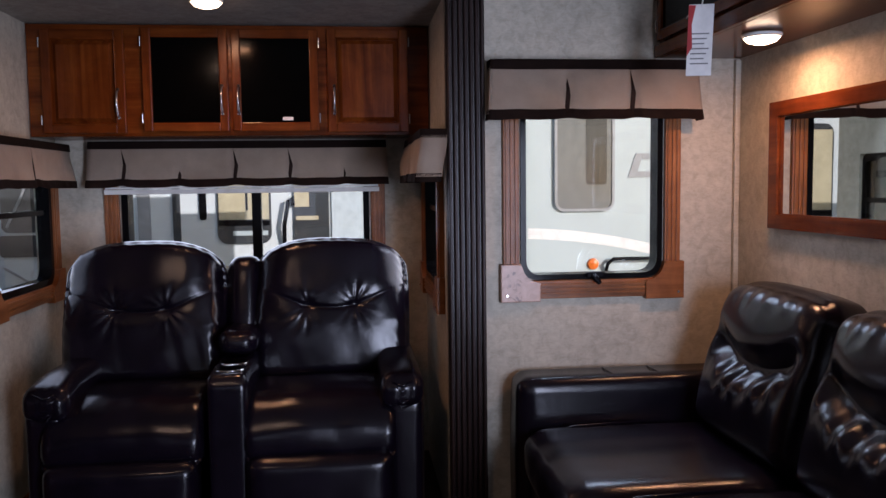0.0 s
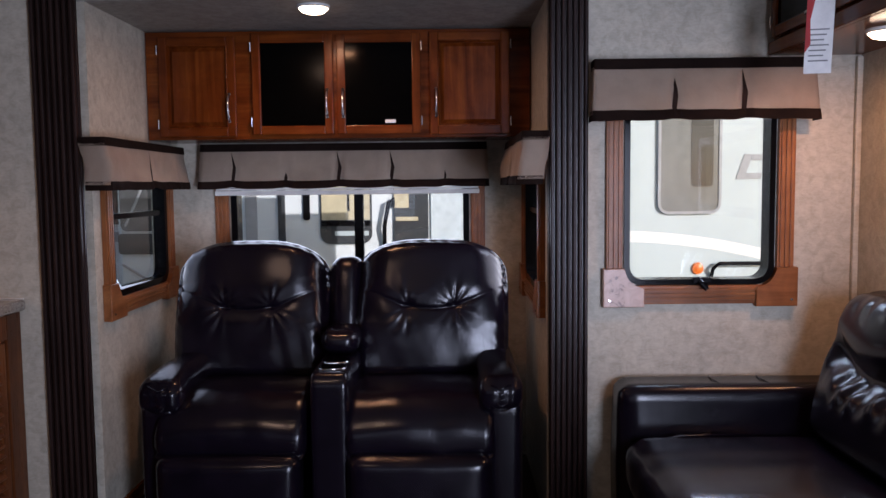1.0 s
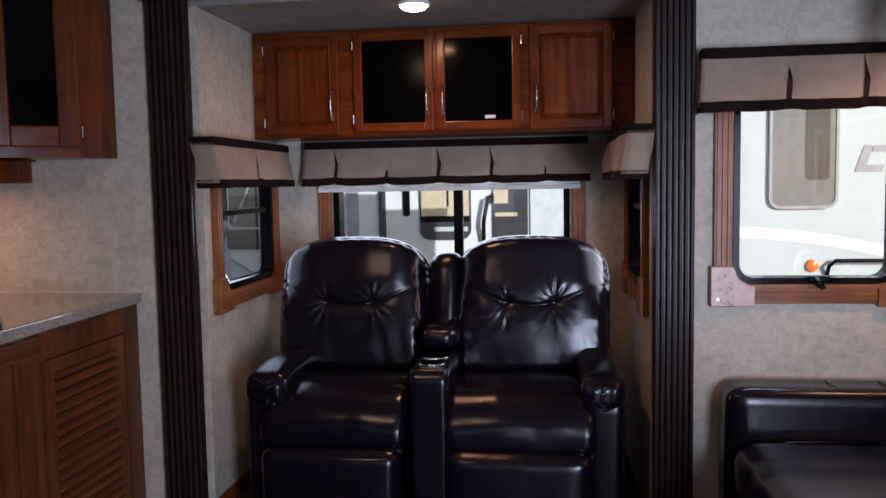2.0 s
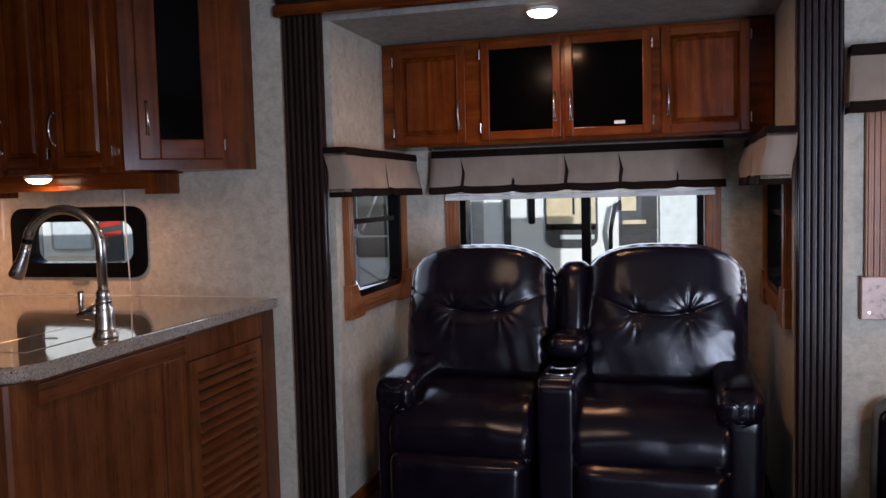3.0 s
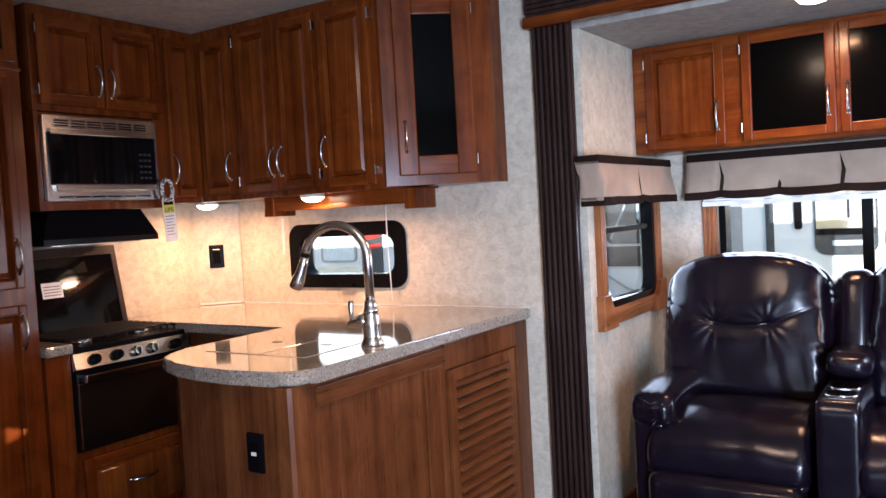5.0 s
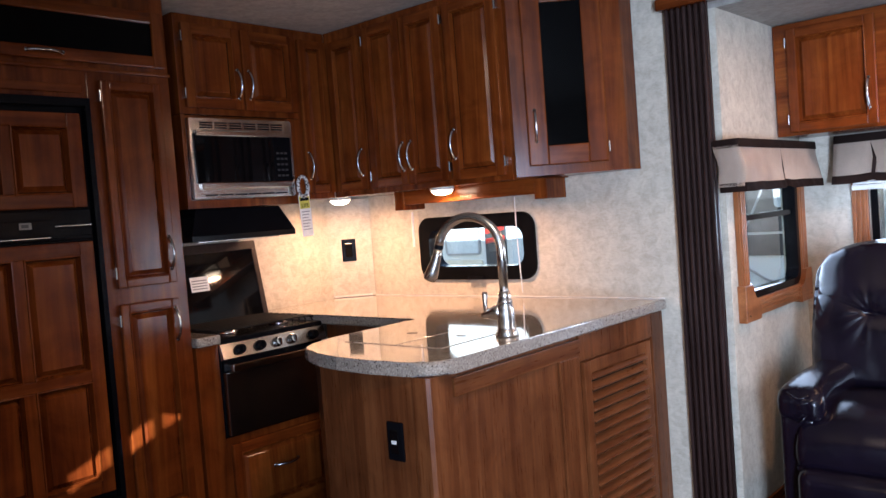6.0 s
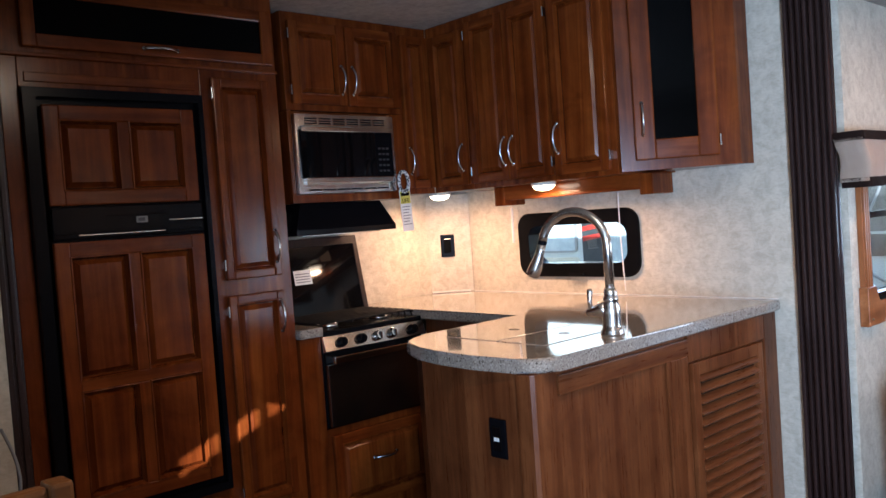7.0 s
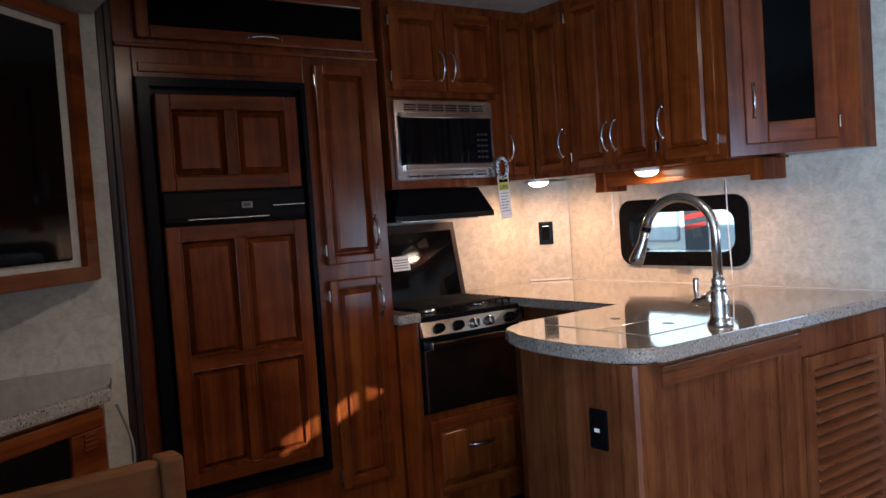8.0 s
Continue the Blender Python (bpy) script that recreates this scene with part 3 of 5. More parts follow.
def hinge(parent, x, z, y=-0.012):
    bm = boxes((x - 0.0035, x + 0.0035, y - 0.012, y + 0.010, z - 0.016, z + 0.016), bevel=0.002)
    cyl(bm, 0.0035, 0.040, Matrix.Translation((x, y - 0.011, z)), 10)
    part("hinge", bm, M_NICKEL, parent, "small nickel hinge")


def frustum(bm, x0, x1, z0, z1, yb, yf, inset):
    a = [bm.verts.new((x, yb, z)) for x, z in ((x0, z0), (x1, z0), (x1, z1), (x0, z1))]
    i = inset
    b = [bm.verts.new((x, yf, z)) for x, z in ((x0 + i, z0 + i), (x1 - i, z0 + i), (x1 - i, z1 - i), (x0 + i, z1 - i))]
    bm.faces.new(a), bm.faces.new(b)
    for k in range(4):
        bm.faces.new((a[k], a[(k + 1) % 4], b[(k + 1) % 4], b[k]))
    return bm


def panel_moulding(bm, x0, x1, z0, z1, y, q):
    """A hollow moulding that falls from the frame's face to the panel."""
    prof = ((-0.0040, y * 0.90), (-0.0030, y * 1.09), (q * 0.18, y * 1.12), (q * 0.36, y * 1.00), (q * 0.50, y * 0.78), (q * 0.86, y * 0.50), (q * 0.90, y * 0.30))
    loops = [[bm.verts.new((xa, yy, za)) for xa, za in ((x0 + i, z0 + i), (x1 - i, z0 + i), (x1 - i, z1 - i), (x0 + i, z1 - i))] for i, yy in prof]
    for la, lb in zip(loops, loops[1:]):
        for k in range(4):
            bm.faces.new((la[k], la[(k + 1) % 4], lb[(k + 1) % 4], lb[k]))
    return bm


def door(parent, x0, x1, z0, z1, handle=None, hinges=None, glass=False, stile=0.038, cols=1, rows=(1.0,), name="door", t=0.024):
    """A raised-panel door on the face y=0, its front at y=-t. handle: (x, z, upright); hinges: 'l' or 'r'."""
    d = part(name, B(x0 + 0.004, x1 - 0.004, -0.006, -0.001, z0 + 0.004, z1 - 0.004), M_WOOD, parent)
    for xa in (x0, x1 - stile):
        part("stile", B(xa, xa + stile, -t, -0.0065, z0, z1, 0.005), M_WOOD, d)
    ix0, ix1, iz0, iz1 = x0 + stile, x1 - stile, z0 + stile, z1 - stile
    bars, cuts, acc = [(z0, z0 + stile), (z1 - stile, z1)], [iz0], 0.0
    for r in rows[:-1]:
        acc += r / sum(rows)
        zc = iz0 + (iz1 - iz0) * acc
        bars.append((zc - stile * 0.42, zc + stile * 0.42))
        cuts += [zc - stile * 0.42, zc + stile * 0.42]
    cuts.append(iz1)
    for za, zb in bars:
        part("rail", B(ix0 - 0.001, ix1 + 0.001, -t + 0.0008, -0.0065, za, zb, 0.005), M_WOOD_X, d)
    if cols > 1:
        xm = (ix0 + ix1) / 2
        for k in range(len(rows)):
            part("mid_stile", B(xm - stile * 0.42, xm + stile * 0.42, -t + 0.0012, -0.0065, cuts[2 * k] - 0.001, cuts[2 * k + 1] + 0.001, 0.004), M_WOOD, d)
    for k in range(len(rows)):
        for c in range(cols):
            a = ix0 if c == 0 else (ix0 + ix1) / 2 + stile * 0.42
            b = ix1 if c == cols - 1 else (ix0 + ix1) / 2 - stile * 0.42
            zlo, zhi = cuts[2 * k], cuts[2 * k + 1]
            if glass:
                part("glass_panel", B(a - 0.004, b + 0.004, -t * 0.55, -0.0065, zlo - 0.004, zhi + 0.004), M_SMOKED, d, "dark smoked glass panel")
            else:
                bm = B(a - 0.002, b + 0.002, -t * 0.34, -0.0065, zlo - 0.002, zhi + 0.002)
                q = min(0.009, (b - a) * 0.09)
                frustum(bm, a + q, b - q, zlo + q, zhi - q, -t * 0.33, -t * 0.88, min(0.016, (b - a) * 0.14))
                part("panel", bm, M_WOOD, d)
                part("moulding", panel_moulding(bmesh.new(), a, b, zlo, zhi, -t, q), M_WOOD, d)
    if handle:
        bow_handle(d, handle[0], handle[1], upright=handle[2] if len(handle) > 2 else True, y=-t)
    if hinges:
        hx = x0 - 0.004 if hinges == "l" else x1 + 0.004
        for hz in (z0 + 0.055, z1 - 0.055):
            hinge(d, hx, hz)
    return d


def puck_lamp(at, radius=0.07, watts=6.0, colour=(1.0, 0.53, 0.26), label="round white ceiling lamp, switched on"):
    lp = thing("puck_lamp", Matrix.Translation(at), label, "lamp", "puck lamps")
    part("housing", lathe(bmesh.new(), [(radius, 0.0), (radius, -0.006), (radius * 0.93, -0.012), (radius * 0.9, 0.0)]), M_WHITE, lp, "white rim", smooth=True)
    part("lens", lathe(bmesh.new(), [(radius * 0.90, -0.004), (radius * 0.87, -0.014), (radius * 0.7, -0.024), (radius * 0.4, -0.030), (radius * 0.1, -0.032)]), M_LENS, lp, "glowing frosted lens", smooth=True)
    li = new("lamp_light", bpy.data.lights.new("lamp_light", "AREA"))
    li.data.shape, li.data.size, li.data.energy, li.data.color = "DISK", radius * 1.6, watts, colour
    li.matrix_basis = Matrix.Translation((at[0], at[1], at[2] - 0.038))
    return lp


puck_lamp((-0.52, 3.14, S_CEIL), 0.062, 3.2)
puck_lamp((1.262, 2.43, 1.745), 0.060, 4.2, label="round white lamp under the overhead cabinet, switched on")
puck_lamp((-3.05, 2.640, 1.411), 0.052, 2.1, label="round white under-cabinet lamp, switched on")
puck_lamp((-2.40, 2.640, 1.411), 0.052, 2.1, label="round white under-cabinet lamp, switched on")

puck_lamp((-0.90, 1.20, CEIL), 0.062, 4.6, (1.0, 0.74, 0.48), "round white main ceiling lamp, switched on")

# ---- slide-out: overhead cabinet and recliners ----
oc = thing("overhead_cabinet", Matrix.Translation((-0.495, 3.600, 1.515)), "cherry wood overhead cabinet with panelled and dark glass doors", "cabinet")
part("body", B(-0.835, 0.835, 0.0, 0.283, 0.0, 0.465, 0.003), M_WOOD_X, oc)
door(oc, -0.775, -0.440, 0.012, 0.440, (-0.470, 0.135), "l")
door(oc, -0.370, -0.018, 0.018, 0.448, (-0.045, 0.150), "l", glass=True)
door(oc, -0.004, 0.360, 0.018, 0.446, (0.024, 0.150), "r", glass=True)
part("paper_slip", B(0.205, 0.250, -0.0165, -0.0140, 0.064, 0.078), M_PAPER, oc, "small pale paper slip behind the glass edge")
door(oc, 0.398, 0.745, 0.012, 0.450, (0.428, 0.150), "r")


def tuft(cx, cz, half, deep=0.03, flare=0.011, seed=0.0):
    """A sewn line between two pulled points that runs out to the sides, with creases fanning from the points."""
    def shape(x, z, u, v, f):
        if f < 0.5:
            return Vector()
        edge = max(0.0, (1 - u * u)) ** 0.5 * max(0.0, (1 - v * v)) ** 0.5
        off = 0.036 * edge
        off -= 0.24 * max(0.0, abs(u) - 0.5) ** 2 * max(0.0, min(1.0, (v + 0.2) / 0.6))
        dx = max(0.0, abs(x - cx) - half)
        line = cz + 0.45 * max(0.0, dx - 0.02) - 0.012 * (1 - min(1.0, abs(x - cx) / half) ** 2)
        d = z - line
        off -= deep * (0.55 * math.exp(-(d / 0.008) ** 2) + 0.45 * math.exp(-(d / 0.040) ** 2)) * math.exp(-(dx / 0.14) ** 2)
        for s in (-1, 1):
            px, pz = (x - cx) * s - half, z - cz
            r = math.hypot(px, pz)
            th = math.atan2(pz, px)
            out = 1.0 if px > 0 else 0.25
            fan = math.sin(th * 12.0 + seed + s + 2.4 * noise.noise((x * 5, z * 5, seed)))
            off += flare * fan * out * r / (r + 0.02) * math.exp(-(r / 0.085) ** 2) * max(0.0, 0.7 + 1.1 * noise.noise((x * 8, z * 8, seed)))
            off -= deep * 0.55 * math.exp(-(r / 0.022) ** 2)
        low = max(0.0, min(1.0, (cz - z) / 0.12))
        off += 0.0016 * low * math.sin(x * 70 + z * 25 + 5 * noise.noise((x * 3, z * 2.5, seed))) * max(0.0, noise.noise((x * 6, z * 3, seed + 1)) + 0.25)
        rim = max(0.0, max(abs(u), v) - 0.80) / 0.20
        off += 0.0025 * rim * math.sin((x + z) * 105 + 4 * noise.noise((x * 6, z * 6, seed)))
        off += 0.004 * noise.noise((x * 7, z * 9, seed + 3)) + 0.012 * noise.noise((x * 2.5, z * 2.5, seed + 9))
        return Vector((0, -off * (f - 0.5) * 2, 0))
    return shape


def smile(seed):
    """A deep curved crease with gathers running out of it."""
    def shape(x, z, u, v, f):
        if f < 0.5:
            return Vector()
        edge = max(0.0, (1 - u * u)) ** 0.5 * max(0.0, (1 - v * v)) ** 0.5
        zc = 0.265 + 0.075 * (x / 0.26) ** 2
        inside = 1 / (1 + math.exp((abs(x) - 0.235) / 0.02))
        d = z - zc
        off = 0.060 * edge - 0.062 * math.exp(-((d - 0.01) / 0.050) ** 2) * inside
        gather = math.sin(x * 66 + 2.2 * noise.noise((x * 5, z * 4, seed))) * (0.6 + 0.8 * noise.noise((x * 11, 0.5, seed)))
        off += (0.012 if d < 0 else 0.0) * gather * math.exp(-((abs(d) - 0.05) / 0.055) ** 2) * inside
        off += 0.0022 * math.sin(x * 75 + seed + 3 * noise.noise((x * 4, 1.0, seed))) * math.exp(-((v - 0.78) / 0.16) ** 2)
        off += 0.005 * noise.noise((x * 5, z * 5, seed + 3))
        return Vector((0, -off * (f - 0.5) * 2, 0))
    return shape


def soft(amount, seed):
    def shape(x, z, u, v, f):
        edge = max(0.0, (1 - u * u)) ** 0.5 * max(0.0, (1 - v * v)) ** 0.5
        return Vector((0, -(amount * edge + 0.006 * noise.noise((x * 8, z * 8, seed))) * max(0, f - 0.4), 0.004 * noise.noise((x * 9, z * 6, seed + 2))))
    return shape


def arm_top(seed):
    """A stuffed arm top that droops at the front, its end gathered."""
    def shape(x, z, u, v, f):
        k = max(0.0, (f - 0.72) / 0.28)
        g = k * 0.0010 * math.sin(x * 190 + 3 * noise.noise((x * 9, z * 9, seed)))
        return Vector((0.004 * u * k, -g, -0.026 * k * k + 0.010 * (1 - u * u) * (1 - k) + 0.005 * noise.noise((x * 8, f * 4, seed))))
    return shape


def crown(cush, h, w, drop, taper=0.0):
    """Rounds the upper corners of a back cushion and draws in its foot."""
    for v in cush.verts:
        if v.co.z > h * 0.6:
            k = (v.co.z - h * 0.6) / (h * 0.4)
            u = min(1, abs(v.co.x) / (w / 2))
            v.co.z -= drop * k * u ** 3
            v.co.x *= 1 - 0.045 * k * k
        low = max(0.0, 1 - v.co.z / (h * 0.62))
        v.co.x *= 1 - taper * low ** 1.3
    return cush


LEAN = Matrix.Rotation(radians(-13), 4, "X")
SEAT_SIDE = ((0.16, 0.50), (-0.10, 0.520), (-0.28, 0.545), (-0.42, 0.556), (-0.52, 0.548), (-0.60, 0.515), (-0.655, 0.455), (-0.672, 0.395), (-0.660, 0.345), (-0.60, 0.325), (0.16, 0.325))


def bolster(w, side, seed):
    """A padded seat: its side outline drawn out over the width w, with rounded ends and a soft swell."""
    pts = [Vector((0, y, z)) for y, z in side]
    fine_pts = []
    n = len(pts)
    for i in range(n):
        p0, p1, p2, p3 = pts[i - 1], pts[i], pts[(i + 1) % n], pts[(i + 2) % n]
        steps = 5 if 0 < i < 9 else 1
        for k in range(steps):
            f = k / steps
            if steps == 1:
                fine_pts.append(p1.copy())
            else:
                fine_pts.append(0.5 * (2 * p1 + (p2 - p0) * f + (2 * p0 - 5 * p1 + 4 * p2 - p3) * f * f + (3 * p1 - p0 - 3 * p2 + p3) * f ** 3))
    mid = sum(fine_pts, Vector()) / len(fine_pts)
    bm, rings, m = bmesh.new(), [], 28
    for j in range(m + 1):
        u = -1 + 2 * j / m
        e = max(0.0, (abs(u) - 0.88) / 0.12)
        k = 1 - 0.085 * (1 - math.sqrt(max(0.0, 1 - e * e)))
        x = u * w / 2
        ring = []
        for p in fine_pts:
            q = mid + (p - mid) * k
            q.z += (0.010 * (1 - u * u) - 0.006) * (1 if p.z > 0.42 else 0) + 0.006 * noise.noise((x * 7, p.y * 6, seed)) + 0.003 * noise.noise((x * 22, p.y * 15, seed))
            q.y += 0.004 * noise.noise((x * 9, p.z * 9, seed + 3))
            ring.append(bm.verts.new((x, q.y, q.z)))
        rings.append(ring)
    for a, b in zip(rings, rings[1:]):
        for i in range(len(a)):
            bm.faces.new((a[i], a[(i + 1) % len(a)], b[(i + 1) % len(a)], b[i]))
    bm.faces.new(rings[0])
    bm.faces.new(rings[-1])
    return bm


rec = thing("recliner_loveseat", Matrix.Translation((-0.453, 3.52, 0.0)), "dark brown leather double recliner with centre console and two cup holders", "sofa")
for s, cx, seed in ((-1, -0.394, 1.0), (1, 0.358, 5.0)):
    w = 0.650
    bm = crown(cushion(w, 0.20, 0.592, 0.060, tuft(0.0, 0.302, 0.095, 0.015, 0.0046, seed), 120, 8), 0.592, w, 0.085, 0.03)
    part("back_cushion", bm, M_LEATHER, rec, "tufted dark leather back", smooth=True, at=Matrix.Translation((cx, -0.04, 0.47)) @ LEAN)
    part("seat_cushion", bolster(0.535, SEAT_SIDE, seed), M_LEATHER, rec, "rounded dark leather seat", smooth=True, at=Matrix.Translation((cx + s * -0.035, 0.0, 0.0)))
    part("front_seam", tube(bmesh.new(), [(cx + s * -0.035 - 0.25, -0.668, 0.332), (cx + s * -0.035, -0.674, 0.330), (cx + s * -0.035 + 0.25, -0.668, 0.332)], 0.005, 8), M_LEATHER, rec, smooth=True)
    bm = cushion(0.52, 0.13, 0.30, 0.045, soft(0.03, seed + 2), 22, 6)
    part("footrest", bm, M_LEATHER, rec, "closed leather footrest panel", smooth=True, at=Matrix.Translation((cx + s * -0.035, -0.585, 0.055)))
    # arm: padded roll with a gathered front
    ax = s * 0.625
    bm = cushion(0.156, 0.660, 0.112, 0.044, arm_top(seed), 22, 34)
    part("arm_pad", bm, M_LEATHER, rec, "padded leather arm top", smooth=True, at=Matrix.Translation((ax - s * 0.008, 0.02, 0.515)))
    bm = cushion(0.138, 0.640, 0.505, 0.035, soft(0.01, seed + 7), 14, 14)
    part("arm_side", bm, M_LEATHER, rec, smooth=True, at=Matrix.Translation((ax + s * 0.004, 0.02, 0.04)))
    gath = bmesh.new()
    for k in range(5):
        tube(gath, [(ax - s * 0.045 + 0.012 * math.sin(k), -0.633 - 0.004 * math.sin(k * 2.1), 0.592 - k * 0.017), (ax - s * 0.01, -0.640, 0.576 - k * 0.021), (ax + s * 0.03, -0.634, 0.596 - k * 0.022)], [0.002, 0.0036, 0.002], 8)
    part("gathered_front", gath, M_LEATHER, rec, "wrinkled leather arm front", smooth=True)
bm = cushion(0.145, 0.16, 0.46, 0.06, soft(0.02, 3.0), 16, 8)
part("console_back", bm, M_LEATHER, rec, "narrow leather console back", smooth=True, at=Matrix.Translation((0.0, -0.03, 0.535)) @ LEAN)
part("console", cushion(0.142, 0.66, 0.60, 0.022, None, 12, 12), M_LEATHER, rec, "leather-covered console", smooth=True, at=Matrix.Translation((0, 0.0, 0.04)))
part("console_lid", cushion(0.150, 0.22, 0.10, 0.045, soft(0.02, 8.0), 14, 10), M_LEATHER, rec, "padded console lid", smooth=True, at=Matrix.Translation((0.0, -0.14, 0.645)))
for yy in (-0.425, -0.540):
    cup = lathe(bmesh.new(), [(0.0535, 0.0), (0.054, 0.004), (0.050, 0.006), (0.046, 0.003)], Matrix.Translation((0, yy, 0.638)), 28)
    part("cup_holder_ring", cup, M_CHROME, rec, "shiny dark cup holder rim", smooth=True)
    part("cup_holder_well", cyl(bmesh.new(), 0.0462, 0.006, Matrix.Translation((0, yy, 0.6405)), 24), M_SMOKED, rec, "dark cup well")
part("base", B(-0.66, 0.66, -0.56, 0.18, 0.0, 0.06), M_BLACK, rec)
part("back_shell", B(-0.62, 0.62, -0.02, 0.16, 0.06, 0.70, 0.03), M_LEATHER, rec)

# ---- sofa corner ----
sofa = thing("sofa", Matrix.Translation((1.435, 2.10, 0.0)) @ Matrix.Rotation(radians(-90), 4, "Z"), "dark brown leather sofa with tufted back cushions against the wall", "sofa")
for cx, seed in ((-0.315, 11.0), (0.335, 14.0)):
    w = 0.635
    bm = crown(cushion(w, 0.22, 0.56, 0.085, smile(seed), 96, 8), 0.56, w, 0.03)
    part("back_cushion", bm, M_LEATHER, sofa, "tufted dark leather back cushion", smooth=True, at=Matrix.Translation((cx, -0.055, 0.385)) @ Matrix.Rotation(radians(-16), 4, "X"))
    bm = cushion(w, 0.66, 0.19, 0.07, soft(0.04, seed), 26, 16)
    part("seat_cushion", bm, M_LEATHER, sofa, "dark leather seat cushion", smooth=True, at=Matrix.Translation((cx, -0.20, 0.27)))
    tubes = tube(bmesh.new(), [(cx - w / 2 + 0.05, -0.87, 0.41), (cx - w / 2 + 0.045, -0.7, 0.462), (cx - w / 2 + 0.05, -0.45, 0.468)], 0.004, 8)
    part("piping", tubes, M_LEATHER, sofa, smooth=True)
for s in (-1, 1):
    ax = s * 0.745
    bm = cushion(0.190, 0.84, 0.585, 0.048, soft(0.015, 21.0 + s), 20, 26)
    part("arm", bm, M_LEATHER, sofa, "boxy padded leather arm", smooth=True, at=Matrix.Translation((ax, -0.03, 0.03)))
    for yy in (-0.36, -0.53):
        part("arm_seam", tube(bmesh.new(), [(ax - 0.05, yy, 0.6155), (ax, yy - 0.003, 0.6170), (ax + 0.05, yy + 0.004, 0.6150), (ax + 0.072, yy + 0.004, 0.6085)], 0.0025, 6), M_LEATHER, sofa, smooth=True)
part("base", B(-0.72, 0.72, -0.84, -0.02, 0.03, 0.28, 0.02), M_LEATHER, sofa)
part("back_frame", B(-0.70, 0.70, -0.12, -0.005, 0.28, 0.80, 0.03), M_LEATHER, sofa)

mir = thing("wall_mirror", Matrix.Translation((WALL_E - 0.002, 1.95, 1.335)) @ Matrix.Rotation(radians(-90), 4, "Z"), "rectangular wall mirror in a wide cherry wood frame", "mirror")
part("frame", ring_frame(bmesh.new(), [(-0.735, -0.203), (0.70, -0.203), (0.70, 0.225), (-0.735, 0.225)], [(-0.680, -0.155), (0.645, -0.155), (0.645, 0.177), (-0.680, 0.177)], -0.022, 0.0), M_WOOD_X, mir)
part("inner_lip", ring_frame(bmesh.new(), [(-0.683, -0.158), (0.648, -0.158), (0.648, 0.180), (-0.683, 0.180)], [(-0.676, -0.151), (0.641, -0.151), (0.641, 0.173), (-0.676, 0.173)], -0.012, 0.0), M_WOOD_X, mir)
part("glass", B(-0.678, 0.643, -0.009, -0.005, -0.153, 0.175), M_MIRROR, mir, "clear mirror glass")

sc = thing("overhead_cabinet", Matrix.Translation((1.135, 1.90, 1.750)) @ Matrix.Rotation(radians(-90), 4, "Z"), "cherry wood overhead cabinet with dark glass doors above the sofa", "cabinet")
part("body", B(-1.05, 1.25, 0.0, 0.312, 0.0, 0.415, 0.003), M_WOOD_X, sc)
part("light_rail", B(-1.05, 1.25, -0.018, 0.0, 0.0, 0.045, 0.004), M_WOOD_X, sc)
for k in range(3):
    door(sc, -1.02 + k * 0.75, -1.02 + k * 0.75 + 0.72, 0.055, 0.400, (-1.02 + k * 0.75 + 0.36, 0.075, False), "l", glass=True)

# ---- kitchen ----
XK, YU, XM, ZU = -2.857, 2.570, -3.000, 1.412     # tall units' face, uppers' faces, uppers' foot
north_up = Matrix.Translation((0, YU, 0))
west_up = Matrix.Translation((XM, 0, 0)) @ TURN_W
west_tall = Matrix.Translation((XK, 0, 0)) @ TURN_W
ZT = CEIL - 0.002


def unit(name, m, x0, x1, depth, z0, z1, label, mat=M_WOOD):
    u = thing(name, m, label, "cabinet", "kitchen cabinets")
    part("body", B(x0, x1, 0.0, depth, z0, z1, 0.002), mat, u)
    return u


u = unit("wall_cabinet", north_up, -2.998, -2.742, 0.388, ZU, ZT, "cherry wood corner wall cabinet with one raised-panel door")
door(u, -2.960, -2.752, ZU + 0.022, 2.115, (-2.778, 1.555))
u = unit("wall_cabinet", north_up, -2.740, -2.265, 0.388, ZU, ZT, "cherry wood double-door wall cabinet above the kitchen window")
door(u, -2.725, -2.502, ZU + 0.022, 2.135, (-2.523, 1.555), "l")
door(u, -2.497, -2.275, ZU + 0.022, 2.135, (-2.476, 1.555), "r")
u = unit("wall_cabinet", north_up, -2.263, -1.972, 0.388, ZU, ZT, "cherry wood single-door wall cabinet beside the glass-door cabinet")
door(u, -2.255, -1.995, ZU + 0.018, 2.135, (-2.235, 1.575), "r")
u = unit("wall_cabinet", west_up, 1.800, 2.392, 0.338, 1.772, ZT, "cherry wood double-door cabinet above the microwave")
door(u, 1.822, 2.092, 1.795, 2.130, (2.068, 1.900), "l", stile=0.042)
door(u, 2.100, 2.380, 1.795, 2.130, (2.124, 1.900), stile=0.042)
u = unit("wall_cabinet", west_up, 2.394, 2.568, 0.338, ZU, ZT, "tall narrow cherry wood wall cabinet beside the microwave")
door(u, 2.400, 2.560, ZU + 0.025, 2.125, (2.415, 1.560), stile=0.036)
# angled end cabinet with a glass door
g0, g1 = Vector((-1.962, 2.578, 0)), Vector((-1.638, 2.862, 0))
gd = g1 - g0
gl = gd.length
gm = Matrix.Translation(g0) @ Matrix.Rotation(math.atan2(gd.y, gd.x), 4, "Z")
u = thing("wall_cabinet", gm, "cherry wood angled end cabinet with a narrow smoked glass door", "cabinet", "kitchen cabinets")
inv = gm.inverted()
foot = [inv @ Vector((x, y, 0)) for x, y in ((-1.962, 2.578), (-1.638, 2.862), (-1.638, 2.955), (-1.962, 2.955))]
